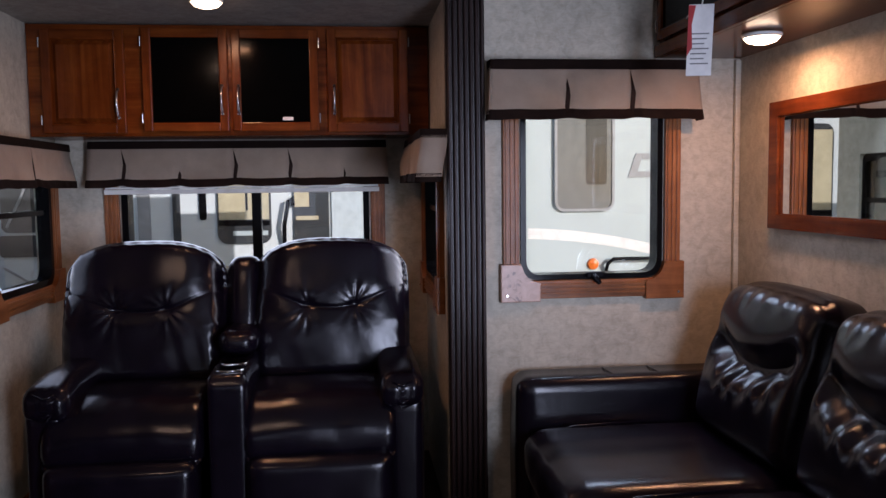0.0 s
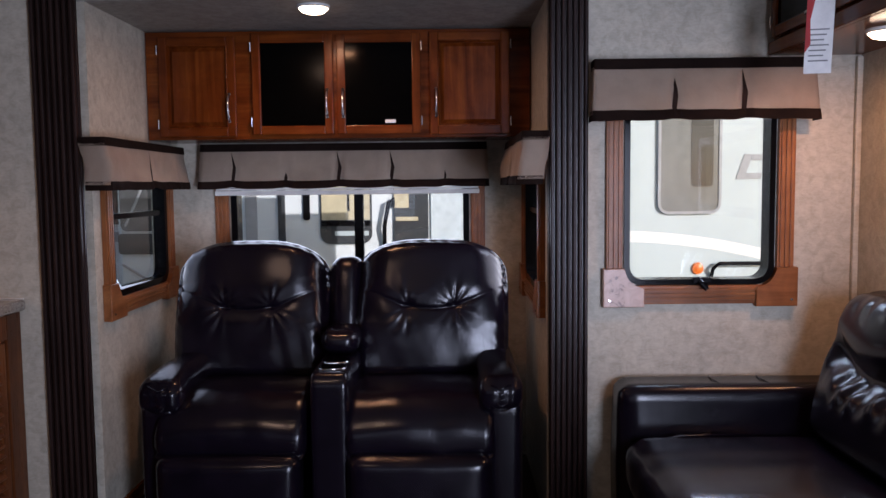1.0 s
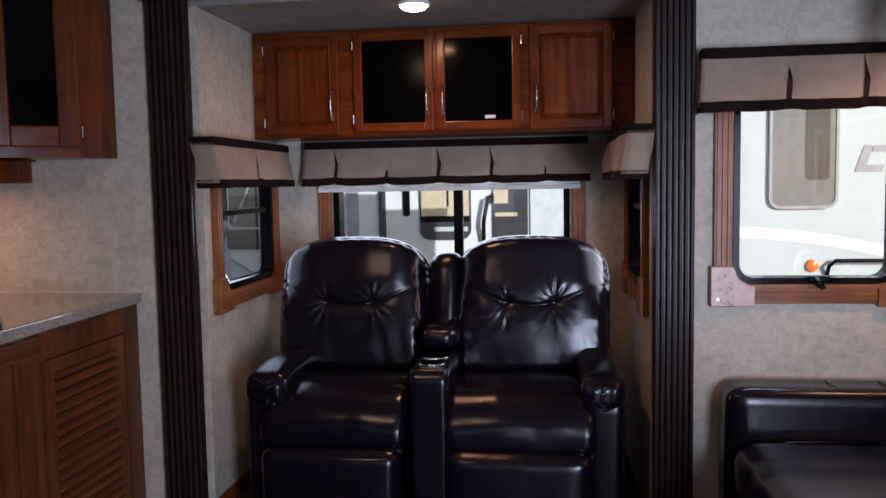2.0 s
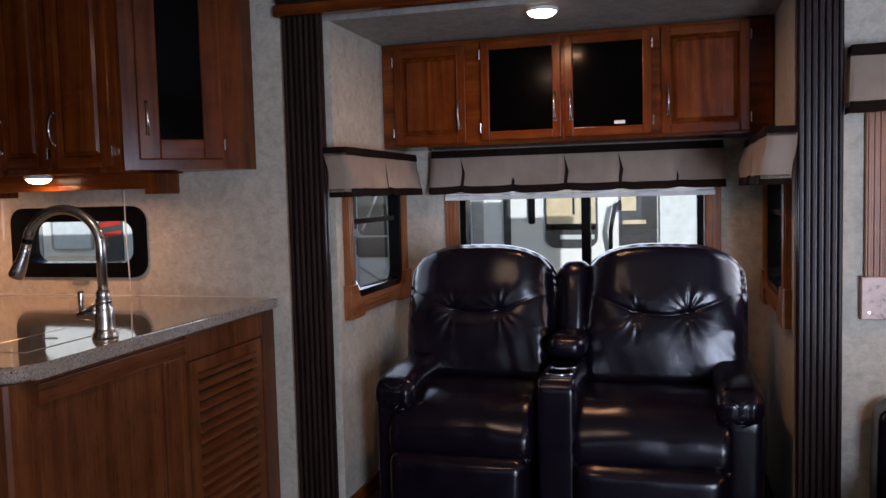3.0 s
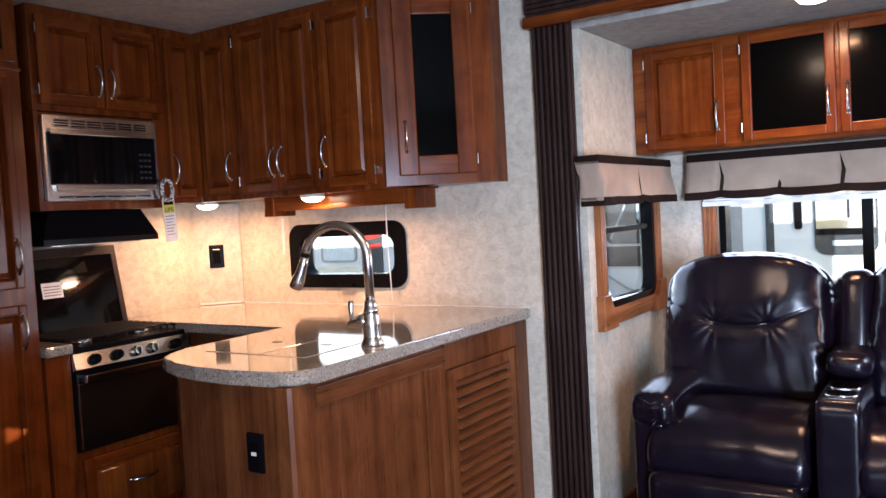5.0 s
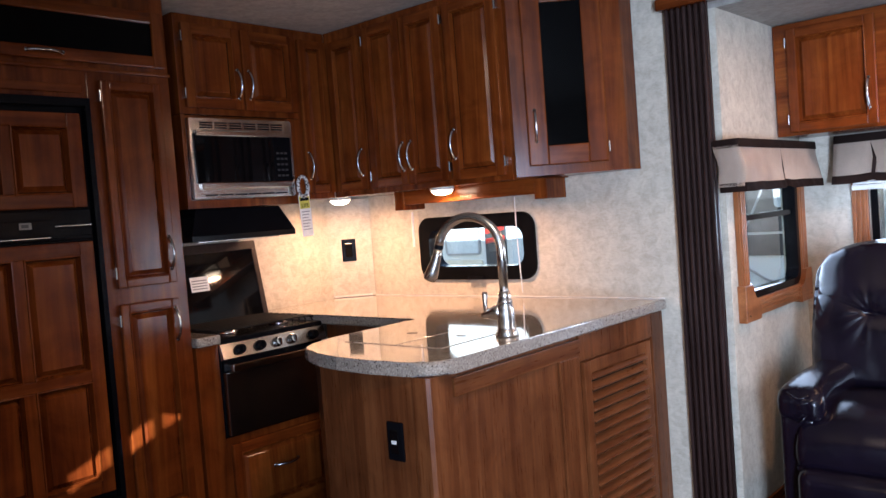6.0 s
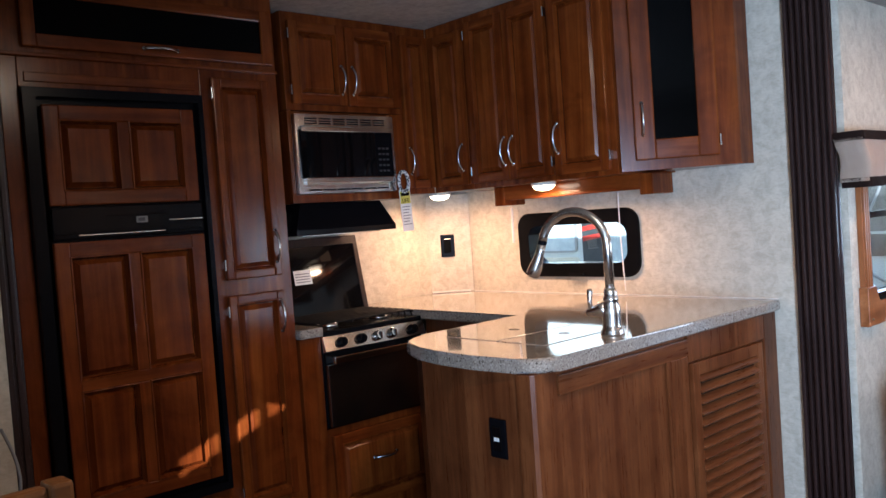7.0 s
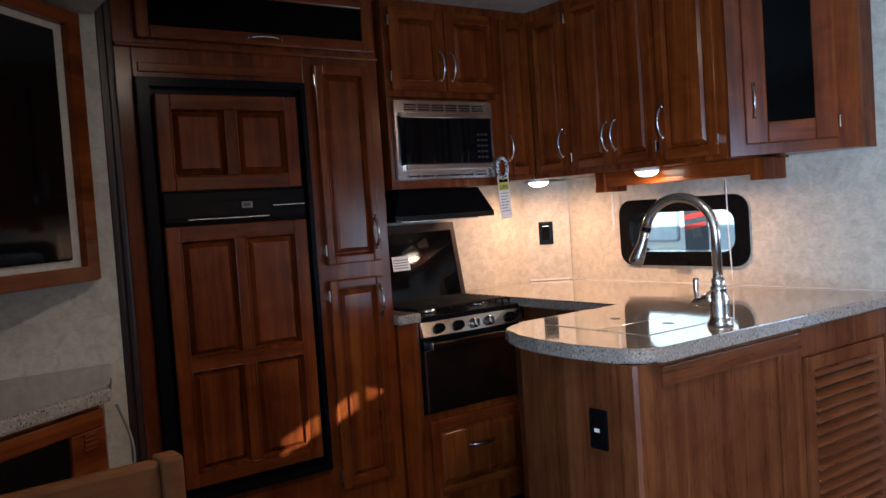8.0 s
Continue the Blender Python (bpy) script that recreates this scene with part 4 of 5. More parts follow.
part("body", prism(bmesh.new(), [(p.x, p.y) for p in foot], 1.418, ZT), M_WOOD, u)
door(u, gl * 0.12, gl * 0.82, 1.455, 2.14, (gl * 0.12 + 0.030, 1.605), "r", glass=True, stile=0.074)
# light box under the wall cabinets
lb = thing("light_valance", Matrix.Translation((0, 2.74, 1.330)), "cherry wood light valance under the wall cabinets over the window", "trim")
part("board", B(-2.735, -1.955, -0.018, 0.0, 0.022, 0.083, 0.003), M_WOOD_X, lb)
for xa in (-2.765, -1.985):
    part("end_block", B(xa, xa + 0.06, -0.024, 0.12, 0.0, 0.083, 0.006), M_WOOD, lb)

# microwave
mw = thing("microwave", Matrix.Translation((XM, 2.072, 1.430)) @ TURN_W, "built-in stainless steel microwave with black glass door", "microwave")
part("trim_frame", ring_frame(bmesh.new(), rounded_rect(-0.252, 0.252, 0.0, 0.325, 0.006, 2), rounded_rect(-0.237, 0.237, 0.06, 0.262, 0.004, 2), -0.022, 0.0), M_STEEL, mw, "brushed steel trim frame")
slot = mesh_from("vent_slot", B(0.0, 0.058, -0.0235, -0.021, 0.0, 0.0055), M_BLACK)
for k in range(6):
    for zs in (0.012, 0.284, 0.294, 0.304):
        so = new("vent_slot", slot)
        so.parent = mw
        so.matrix_basis = Matrix.Translation((-0.205 + k * 0.070, 0, zs))
part("door_glass", B(-0.238, 0.140, -0.032, -0.004, 0.062, 0.262, 0.004), M_BGLASS, mw, "black glass door")
part("door_window", B(-0.165, 0.085, -0.0335, -0.0315, 0.095, 0.225), M_BGLASS, mw)
part("control_panel", B(0.142, 0.236, -0.030, -0.004, 0.062, 0.262, 0.004), M_BLACK, mw, "black control panel with small keys")
keys = bmesh.new()
for k in range(3):
    for j in range(5):
        box(keys, 0.156 + k * 0.021, 0.170 + k * 0.021, -0.0315, -0.0295, 0.085 + j * 0.024, 0.093 + j * 0.024)
part("keys", keys, M_KEY, mw)
part("lower_door_band", boxes((-0.222, 0.236, -0.038, -0.020, 0.036, 0.066), bevel=0.006), M_STEEL, mw, "brushed steel lower band")
part("upper_door_band", boxes((-0.232, 0.236, -0.036, -0.020, 0.252, 0.276), bevel=0.004), M_STEEL, mw, "brushed steel upper band")
tr = thing("shelf_trim", west_up, "cherry wood trim around the microwave opening", "trim")
part("trim_board", boxes((1.800, 2.392, -0.001, 0.338, 1.395, 1.428), (1.800, 1.818, -0.001, 0.30, 1.428, 1.770), (2.326, 2.392, -0.001, 0.30, 1.428, 1.770), (1.818, 2.326, 0.02, 0.30, 1.757, 1.770)), M_WOOD, tr)
# hood
hd = thing("range_hood", Matrix.Translation((WALL_W, 2.045, 1.262)) @ TURN_W, "black sloped range hood under the microwave", "range hood")
bm = bmesh.new()
lo = [bm.verts.new(p) for p in ((-0.255, -0.365, 0), (0.255, -0.365, 0), (0.255, 0, 0), (-0.255, 0, 0))]
mi = [bm.verts.new(p) for p in ((-0.255, -0.365, 0.022), (0.255, -0.365, 0.022), (0.255, 0, 0.022), (-0.255, 0, 0.022))]
hi = [bm.verts.new(p) for p in ((-0.205, -0.325, 0.130), (0.205, -0.325, 0.130), (0.205, 0, 0.130), (-0.205, 0, 0.130))]
bm.faces.new(lo), bm.faces.new(hi)
for a, b in ((lo, mi), (mi, hi)):
    for k in range(4):
        bm.faces.new((a[k], a[(k + 1) % 4], b[(k + 1) % 4], b[k]))
part("canopy", bm, M_BLACK, hd)
part("filter", B(-0.20, 0.20, -0.32, -0.05, -0.004, 0.0005), M_STEEL, hd, "grey mesh filter")

# range
st = thing("gas_range", Matrix.Translation((XK, 2.045, 0.0)) @ TURN_W, "stainless steel and black gas range with raised glass cover", "range")
part("body", B(-0.255, 0.255, 0.0, 0.46, 0.50, 0.862, 0.003), M_BLACK, st)
bm = bmesh.new()
pv = [bm.verts.new(p) for p in ((-0.257, -0.010, 0.800), (0.257, -0.010, 0.800), (0.257, -0.030, 0.806), (-0.257, -0.030, 0.806), (-0.257, -0.012, 0.862), (0.257, -0.012, 0.862), (0.257, 0.0, 0.866), (-0.257, 0.0, 0.866))]
for f in ((0, 1, 2, 3), (3, 2, 5, 4), (4, 5, 6, 7), (0, 3, 4, 7), (1, 2, 5, 6), (0, 1, 6, 7)):
    bm.faces.new([pv[i] for i in f])
part("control_panel", bm, M_STEEL, st, "stainless steel control panel")
for k in range(5):
    kx = (-0.178, -0.082, 0.004, 0.080, 0.188)[k]
    kn = cyl(bmesh.new(), 0.021, 0.022, Matrix.Translation((kx, -0.034, 0.836)) @ Matrix.Rotation(radians(75), 4, "X"), 24, 0.017)
    box(kn, kx - 0.004, kx + 0.004, -0.052, -0.030, 0.822, 0.852, 0.002)
    part("knob", kn, M_BLACK if k in (0, 1, 4) else M_CHROME, st, "round burner knob")
part("cooktop", boxes((-0.257, 0.257, -0.006, 0.46, 0.862, 0.882), bevel=0.004), M_BLACK, st, "black cooktop")
gr = bmesh.new()
for k in range(9):
    yy = 0.035 + k * 0.045
    tube(gr, [(-0.24, yy, 0.885), (-0.23, yy, 0.908), (0.0, yy, 0.910), (0.23, yy, 0.908), (0.24, yy, 0.885)], 0.0045, 6)
for xx in (-0.235, -0.08, 0.08, 0.235):
    tube(gr, [(xx, 0.025, 0.903), (xx, 0.42, 0.903)], 0.0055, 6)
part("grate", gr, M_IRON, st, "black cast iron grate")
for bx, by in ((-0.13, 0.13), (0.13, 0.13), (0.0, 0.31)):
    part("burner", lathe(bmesh.new(), [(0.04, 0.880), (0.04, 0.892), (0.026, 0.897), (0.02, 0.900)], Matrix.Translation((bx, by, 0)), 20), M_CHROME, st, smooth=True)
part("oven_door", B(-0.250, 0.250, -0.026, 0.0, 0.505, 0.752, 0.004), M_OVEN, st, "dark reflective steel oven door")
part("oven_vent", B(-0.250, 0.250, -0.012, 0.0, 0.754, 0.798, 0.003), M_BLACK, st)
part("oven_handle", boxes((-0.235, 0.245, -0.058, -0.040, 0.755, 0.785), (-0.232, -0.205, -0.045, -0.008, 0.752, 0.782), (0.215, 0.242, -0.045, -0.008, 0.752, 0.782), bevel=0.006, seg=3), M_STEEL, st, "flat steel bar handle", smooth=False)
LID = Matrix.Translation((0, 0.375, 0.892)) @ Matrix.Rotation(radians(-11), 4, "X") @ Matrix.Translation((0, -0.375, -0.892))
part("glass_cover", B(-0.255, 0.255, 0.375, 0.384, 0.890, 1.238, 0.003), M_BGLASS, st, "raised black glass cover", at=LID)
part("cover_frame", boxes((-0.262, -0.238, 0.370, 0.388, 0.885, 1.212), (0.238, 0.262, 0.370, 0.388, 0.885, 1.212), (-0.262, 0.262, 0.370, 0.388, 1.212, 1.250), bevel=0.002), M_DARK, st, "dark brown lid frame", at=LID)
part("sticker", B(-0.105, -0.015, 0.3735, 0.3745, 1.045, 1.110), M_PAPER, st, "pale printed sticker", at=LID)
part("sticker_lines", boxes(*[(-0.098, -0.025, 0.3725, 0.3736, 1.055 + k * 0.012, 1.059 + k * 0.012) for k in range(4)]), M_INK, st, at=LID)

# base cabinets round the range
bc = thing("base_cabinet", west_tall, "cherry wood base cabinet with a drawer below the range", "cabinet", "kitchen cabinets")
part("body", boxes((1.690, 1.786, 0.0, 0.46, 0.06, 0.865), (1.786, 2.302, 0.0, 0.46, 0.06, 0.495), bevel=0.002), M_WOOD, bc)
part("toe_kick", B(1.690, 2.302, 0.04, 0.46, 0.0, 0.06), M_BLACK, bc)
door(bc, 1.800, 2.290, 0.16, 0.470, (2.045, 0.340, False), stile=0.04, name="drawer_front")
cc = thing("counter_strip", west_tall, "speckled stone-look counter strip beside the range", "countertop")
part("slab", B(1.680, 1.784, -0.028, 0.46, 0.868, 0.905, 0.008), M_STONE, cc)

# tall unit with the refrigerator
tu = thing("pantry_cabinet", west_tall, "tall cherry wood pantry cabinet with a dark glass flip-up door", "cabinet")
for nm, bx in (("pantry_carcass", (1.365, 1.676, 0.0, 0.46, 0.10, 1.885)), ("end_panel", (0.722, 0.774, 0.0, 0.46, 0.10, 1.885)), ("top_carcass", (0.722, 1.676, 0.0, 0.46, 1.886, ZT)), ("header_board", (0.775, 1.364, 0.0, 0.46, 1.785, 1.885)), ("foot_board", (0.775, 1.364, 0.0, 0.46, 0.10, 0.388))):
    part(nm, B(*bx, 0.002), M_WOOD, tu)
part("toe_kick", B(0.722, 1.676, 0.04, 0.46, 0.0, 0.10), M_BLACK, tu)
part("vent_board", boxes((0.79, 1.345, -0.008, 0.0, 1.800, 1.830), bevel=0.003), M_WOOD_X, tu)
part("top_moulding", boxes((0.722, 1.676, -0.014, 0.0, 1.876, 1.890), bevel=0.005), M_WOOD_X, tu)
door(tu, 1.402, 1.628, 1.125, 1.848, (1.608, 1.235), "l", stile=0.032)
door(tu, 1.402, 1.628, 0.300, 1.068, (1.608, 0.975), "l", stile=0.032)
door(tu, 0.790, 1.655, 1.905, 2.105, (1.225, 1.928, False), glass=True, stile=0.042)
fr = thing("refrigerator", west_tall, "two-door refrigerator with cherry wood raised panels and black trim", "refrigerator")
part("trim_frame", ring_frame(bmesh.new(), [(0.775, 0.392), (1.356, 0.392), (1.356, 1.780), (0.775, 1.780)], [(0.812, 0.420), (1.338, 0.420), (1.338, 1.752), (0.812, 1.752)], -0.032, 0.0), M_BLACK, fr, "black plastic trim frame")
part("body", B(0.80, 1.35, 0.0, 0.45, 0.395, 1.775), M_BLACK, fr)
door(fr, 0.826, 1.316, 1.414, 1.728, cols=2, stile=0.048, name="freezer_door", t=0.034)
door(fr, 0.826, 1.322, 0.445, 1.300, cols=2, rows=(1.0, 1.15), stile=0.048, name="fridge_door", t=0.034)
part("control_band", B(0.826, 1.320, -0.040, 0.0, 1.308, 1.408, 0.004), M_BLACK, fr, "black control band")
part("band_line", B(0.90, 1.180, -0.0455, -0.038, 1.3175, 1.3215, 0.001), M_NICKEL, fr, "thin silver line")
part("band_lip", boxes((0.832, 1.185, -0.046, -0.038, 1.323, 1.329), (1.19, 1.318, -0.046, -0.038, 1.316, 1.322), (0.99, 1.185, -0.043, -0.038, 1.375, 1.380), bevel=0.002), M_BLACK, fr)
part("grip_line", B(1.195, 1.316, -0.047, -0.038, 1.352, 1.3565, 0.0015), M_NICKEL, fr, "thin silver grip line")
part("display_frame", B(1.086, 1.124, -0.0415, -0.0385, 1.350, 1.371, 0.001), M_INK, fr, "pale display frame")
part("display", B(1.092, 1.114, -0.043, -0.039, 1.355, 1.366), M_KEY, fr, "small dark display")
fluted = structure("trim_column_kitchen", B(-2.880, -2.845, 0.640, 0.718, 0.0, CEIL - 0.005, 0.004), M_DARK, "dark walnut vertical slide-out trim board beside the refrigerator", "trim")
for k in range(3):
    part("flute", B(-2.846, -2.838, 0.648 + k * 0.024, 0.664 + k * 0.024, 0.002, CEIL - 0.008, 0.003), M_DARK, fluted)

# countertop and peninsula
outline = [(-1.568, 2.955)]
outline += [(-1.568, 1.72)]
for a in range(0, 91, 15):
    outline.append((-1.568 - 0.085 + 0.085 * math.cos(radians(a)), 1.690 - 0.085 * math.sin(radians(a))))
outline += [(-1.80, 1.590), (-1.95, 1.597), (-2.06, 1.620)]
for a in range(20, 91, 14):
    outline.append((-2.262 + 0.20 - 0.20 * math.sin(radians(a)), 1.828 - 0.20 * math.cos(radians(a))))
outline += [(-2.264, 2.302), (-3.335, 2.305), (-3.335, 2.955)]
ct = thing("countertop", Matrix(), "L-shaped speckled stone-look countertop with rounded peninsula end", "countertop")
part("slab", prism(bmesh.new(), outline, 0.866, 0.907, 0.012, 3), M_STONE, ct)
part("caulk_bead", B(-3.18, -1.572, 2.951, 2.9585, 0.9065, 0.912, 0.002), M_SHADE, ct, "thin pale caulk bead along the wall")
part("splash_strip", B(-0.10, 0.10, -0.006, 0.0, 0.9085, 0.918, 0.002), M_SHADE, ct, "thin pale splash strip in the corner", at=Matrix.Translation((-3.264, 2.872, 0)) @ Matrix.Rotation(radians(45), 4, "Z"))
cov = thing("sink_cover", Matrix.Translation((0, 0, 0.908)), "flush stone-look sink covers with finger holes beside the faucet", "sink cover")
for xa, xb in ((-2.135, -1.905), (-1.898, -1.715)):
    c = part("cover", B(xa, xb, 1.80, 2.20, -0.004, 0.0008, 0.0004), M_STONE, cov)
    part("finger_hole", lathe(bmesh.new(), [(0.014, 0.0), (0.014, 0.0016), (0.002, 0.0018)], Matrix.Translation(((xa + xb) / 2, 2.0, 0)) @ Matrix.Diagonal((1.5, 1, 1, 1)), 20), M_BLACK, c)
pen = thing("peninsula_cabinet", Matrix(), "cherry laminate peninsula with louvred access door and black outlet", "cabinet")
fp = [(-1.60, 2.955), (-1.60, 1.620), (-1.608, 1.612), (-1.86, 1.607), (-2.08, 1.641), (-2.228, 1.746), (-2.240, 2.325), (-2.86, 2.335), (-2.86, 2.955)]
part("body", prism(bmesh.new(), fp, 0.0, 0.865), M_LAM, pen)
part("corner_post", prism(bmesh.new(), [(-1.596, 1.703), (-1.596, 1.616), (-1.605, 1.6065), (-1.655, 1.605), (-1.655, 1.621), (-1.612, 1.626), (-1.612, 1.703)], 0.0, 0.864), M_LAM, pen, "rounded corner post")
part("top_rail", B(-1.5995, -1.588, 1.705, 2.35, 0.795, 0.850, 0.003), M_LAM_Y, pen)
part("face_stile", B(-1.5995, -1.589, 2.23, 2.345, 0.0, 0.795, 0.003), M_LAM, pen)
part("face_stile", B(-1.5995, -1.588, 2.86, 2.954, 0.0, 0.862, 0.003), M_LAM, pen)
part("bottom_rail", B(-1.5995, -1.590, 1.705, 2.23, 0.0, 0.14, 0.003), M_LAM_Y, pen)
part("grille_head", B(-1.5995, -1.588, 2.346, 2.859, 0.775, 0.862, 0.003), M_LAM, pen)
lv = part("louvred_door", boxes((-1.5995, -1.582, 2.362, 2.402, 0.09, 0.768), (-1.5995, -1.582, 2.792, 2.832, 0.09, 0.768), (-1.5995, -1.583, 2.402, 2.792, 0.725, 0.768), (-1.5995, -1.583, 2.402, 2.792, 0.09, 0.135), bevel=0.003), M_LAM, pen, "louvred cherry wood door")
# a thin dark sheet on the body puts shade between the slats
part("louvre_shade", B(-1.5999, -1.5985, 2.395, 2.799, 0.13, 0.73), M_DARKIN, lv, "thin dark sheet for the shade behind the slats")
slat = mesh_from("slat", box(bmesh.new(), -0.0185, 0.0185, 2.400, 2.794, -0.0040, 0.0040, 0.0030), M_LAM_Y)
zz = 0.160
while zz < 0.724:
    so = new("slat", slat)
    so.parent = lv
    so.matrix_basis = Matrix.Translation((-1.5905, 0, zz)) @ Matrix.Rotation(radians(38), 4, "Y")
    zz += 0.0370
po = part("outlet_plate", boxes((-0.030, 0.030, -0.008, 0.0, -0.055, 0.055), bevel=0.004), M_BLACK, pen, "black outlet plate", at=Matrix.Translation((-1.732, 1.6082, 0.680)) @ Matrix.Rotation(radians(1.5), 4, "Z"))
part("switch", boxes((-0.016, 0.016, -0.012, -0.006, -0.034, 0.034), bevel=0.002), M_BGLASS, po)
part("switch_mark", B(-0.009, 0.009, -0.0135, -0.0115, -0.006, 0.004), M_WHITE, po)

# splash: angled corner panel with outlet
sp = thing("corner_panel", Matrix(), "beige angled corner splash panel with a black outlet", "panel")
part("panel", prism(bmesh.new(), [(-3.338, 2.955), (-3.338, 2.800), (-3.185, 2.955)], 0.909, ZU - 0.002), M_WALL, sp)
op = part("outlet_plate", boxes((-0.036, 0.036, -0.008, 0.0, -0.058, 0.058), bevel=0.004), M_BLACK, sp, "black outlet plate", at=Matrix.Translation((-3.268, 2.868, 1.15)) @ Matrix.Rotation(radians(45), 4, "Z"))
part("socket", boxes((-0.018, 0.018, -0.012, -0.006, -0.036, 0.036), bevel=0.002), M_BGLASS, op)

# faucet
fa = thing("faucet", Matrix.Translation((-1.655, 2.045, 0.908)) @ Matrix.Rotation(radians(193), 4, "Z"), "tall brushed nickel gooseneck kitchen faucet with pull-down spray head", "faucet")
part("body", lathe(bmesh.new(), [(0.037, 0.0), (0.037, 0.005), (0.034, 0.008), (0.036, 0.012), (0.030, 0.018), (0.028, 0.03), (0.029, 0.06), (0.028, 0.085), (0.022, 0.10), (0.024, 0.104), (0.024, 0.112), (0.019, 0.118), (0.021, 0.128), (0.017, 0.140)]), M_NICKEL, fa, smooth=True)
pts = [(0, 0, 0.13), (0, 0, 0.268)]
R = 0.110
for k in range(1, 18):
    a = radians(k * 9.9)
    pts.append((R - R * math.cos(a), 0, 0.268 + R * math.sin(a)))
part("neck", tube(bmesh.new(), pts, 0.0142, 18), M_NICKEL, fa, smooth=True)
e0, e1 = Vector(pts[-1]), Vector(pts[-2])
dn = (e0 - e1).normalized()
part("collar", tube(bmesh.new(), [e0 - dn * 0.002, e0 + dn * 0.008], 0.015, 16), M_BLACK, fa)
hp = [e0 + dn * (0.008 + 0.105 * f) + Vector((0.012 * f * f, 0, 0)) for f in (0, 0.25, 0.5, 0.75, 0.95, 1.0)]
part("spray_head", tube(bmesh.new(), hp, [0.014, 0.0145, 0.017, 0.021, 0.0225, 0.019], 18), M_NICKEL, fa, smooth=True)
part("lever_hub", tube(bmesh.new(), [(0.010, 0, 0.078), (0.030, 0, 0.074), (0.055, 0, 0.069), (0.074, 0, 0.066), (0.080, 0, 0.0655)], [0.025, 0.024, 0.016, 0.011, 0.009], 18), M_NICKEL, fa, smooth=True)
part("lever", tube(bmesh.new(), [(0.066, 0, 0.068), (0.069, 0, 0.10), (0.067, 0, 0.130), (0.067, 0, 0.138)], [0.007, 0.007, 0.010, 0.007], 12), M_NICKEL, fa, smooth=True)


def hang_tag(at, m, w, h, colour, strip, label, loop):
    tg = thing("hang_tag", Matrix.Translation(at) @ m, label, "tag", "hang tags")
    part("card", B(-w / 2, w / 2, -0.001, 0.0, -h, 0.0), M_PAPER, tg, "white printed card")
    part("colour_band", strip, colour, tg, at=Matrix.Rotation(radians(90), 4, "X"))
    bm = bmesh.new()
    for k in range(7):
        z = -h * 0.42 - k * h * 0.07
        box(bm, -w * 0.36, w * (0.36 - 0.09 * (k % 3)), -0.0018, -0.0008, z, z + h * 0.018)
    part("text_bars", bm, M_INK, tg, "grey unreadable lines")
    if loop:
        lp = tube(bmesh.new(), [(-0.012 + 0.030 * math.sin(a) * 0.9 + 0.010, -0.006, 0.035 + 0.045 * math.cos(a)) for a in (2 * math.pi * k / 16 for k in range(17))], 0.008, 8)
        part("loop", lp, M_SPECK, tg, "speckled paper hanger loop", smooth=True)
    else:
        part("string", tube(bmesh.new(), [(0, 0, -0.01), (0.006, -0.002, 0.03), (0.0, 0, 0.06)], 0.0022, 6), M_WHITE, tg)
    return tg


t1 = hang_tag((XM + 0.045, 2.345, 1.432), Matrix.Rotation(radians(90), 4, "Z") @ Matrix.Rotation(radians(-3), 4, "Y"), 0.062, 0.185, M_YELLOW, prism(bmesh.new(), [(-0.028, -0.062), (0.028, -0.062), (0.028, -0.008), (-0.028, -0.008)], 0.0009, 0.0018), "white and yellow card tag on the cabinet handle", True)
life = bpy.data.curves.new("tag_word", "FONT")
life.body, life.size, life.align_x, life.extrude = "LIFE", 0.024, "CENTER", 0.0003
tmp = bpy.data.objects.new("tag_word", life)
scene.collection.objects.link(tmp)
bpy.context.view_layer.update()
word_mesh = bpy.data.meshes.new_from_object(tmp.evaluated_get(bpy.context.evaluated_depsgraph_get()))
bpy.data.objects.remove(tmp)
word_mesh.materials.clear()
word_mesh.materials.append(M_BLACK)
word = new("tag_word", word_mesh)
word.parent = t1
word.matrix_basis = Matrix.Translation((0, -0.0025, -0.056)) @ Matrix.Rotation(radians(90), 4, "X")
part("word_bar", B(-0.024, 0.024, -0.0026, -0.0016, -0.028, -0.014), M_BLACK, t1, "dark unreadable line")
hang_tag((1.072, 2.44, 1.835), Matrix.Rotation(radians(-24), 4, "Z") @ Matrix.Rotation(radians(2), 4, "Y"), 0.074, 0.215, M_RED, prism(bmesh.new(), [(-0.037, -0.155), (-0.022, -0.130), (-0.026, -0.06), (-0.016, -0.003), (-0.037, -0.001)], 0.0009, 0.002), "white and red card tag hanging from the overhead cabinet", False)

# ---- entertainment corner ----
tf = thing("television", tv_m, "black flat television in an angled cherry wood frame", "television")
part("frame", ring_frame(bmesh.new(), [(0.035, 1.165), (1.19, 1.165), (1.19, 1.925), (0.035, 1.925)], [(0.090, 1.205), (1.145, 1.205), (1.145, 1.885), (0.090, 1.885)], 0.0, 0.028), M_WOOD_X, tf, "cherry wood surround")
part("inner_panel", B(0.088, 1.146, 0.0005, 0.006, 1.204, 1.886), M_WALL, tf)
part("screen", B(0.140, 1.10, 0.006, 0.020, 1.225, 1.862, 0.006), M_BGLASS, tf, "glossy black screen")
part("case", prism(bmesh.new(), [(0.0, -0.002), (1.19, -0.002), (1.19, -1.0), (0.02, -0.02)], 1.160, 1.930), M_WOOD_X, tf, "cherry wood corner case")
structure("soffit", B(-2.758, -2.60, -1.1, 0.645, 1.945, CEIL - 0.003), M_WALL, "beige papered soffit above the television", "soffit")
hu = thing("fireplace_cabinet", Matrix(), "cherry wood fireplace cabinet with speckled stone-look top", "cabinet")
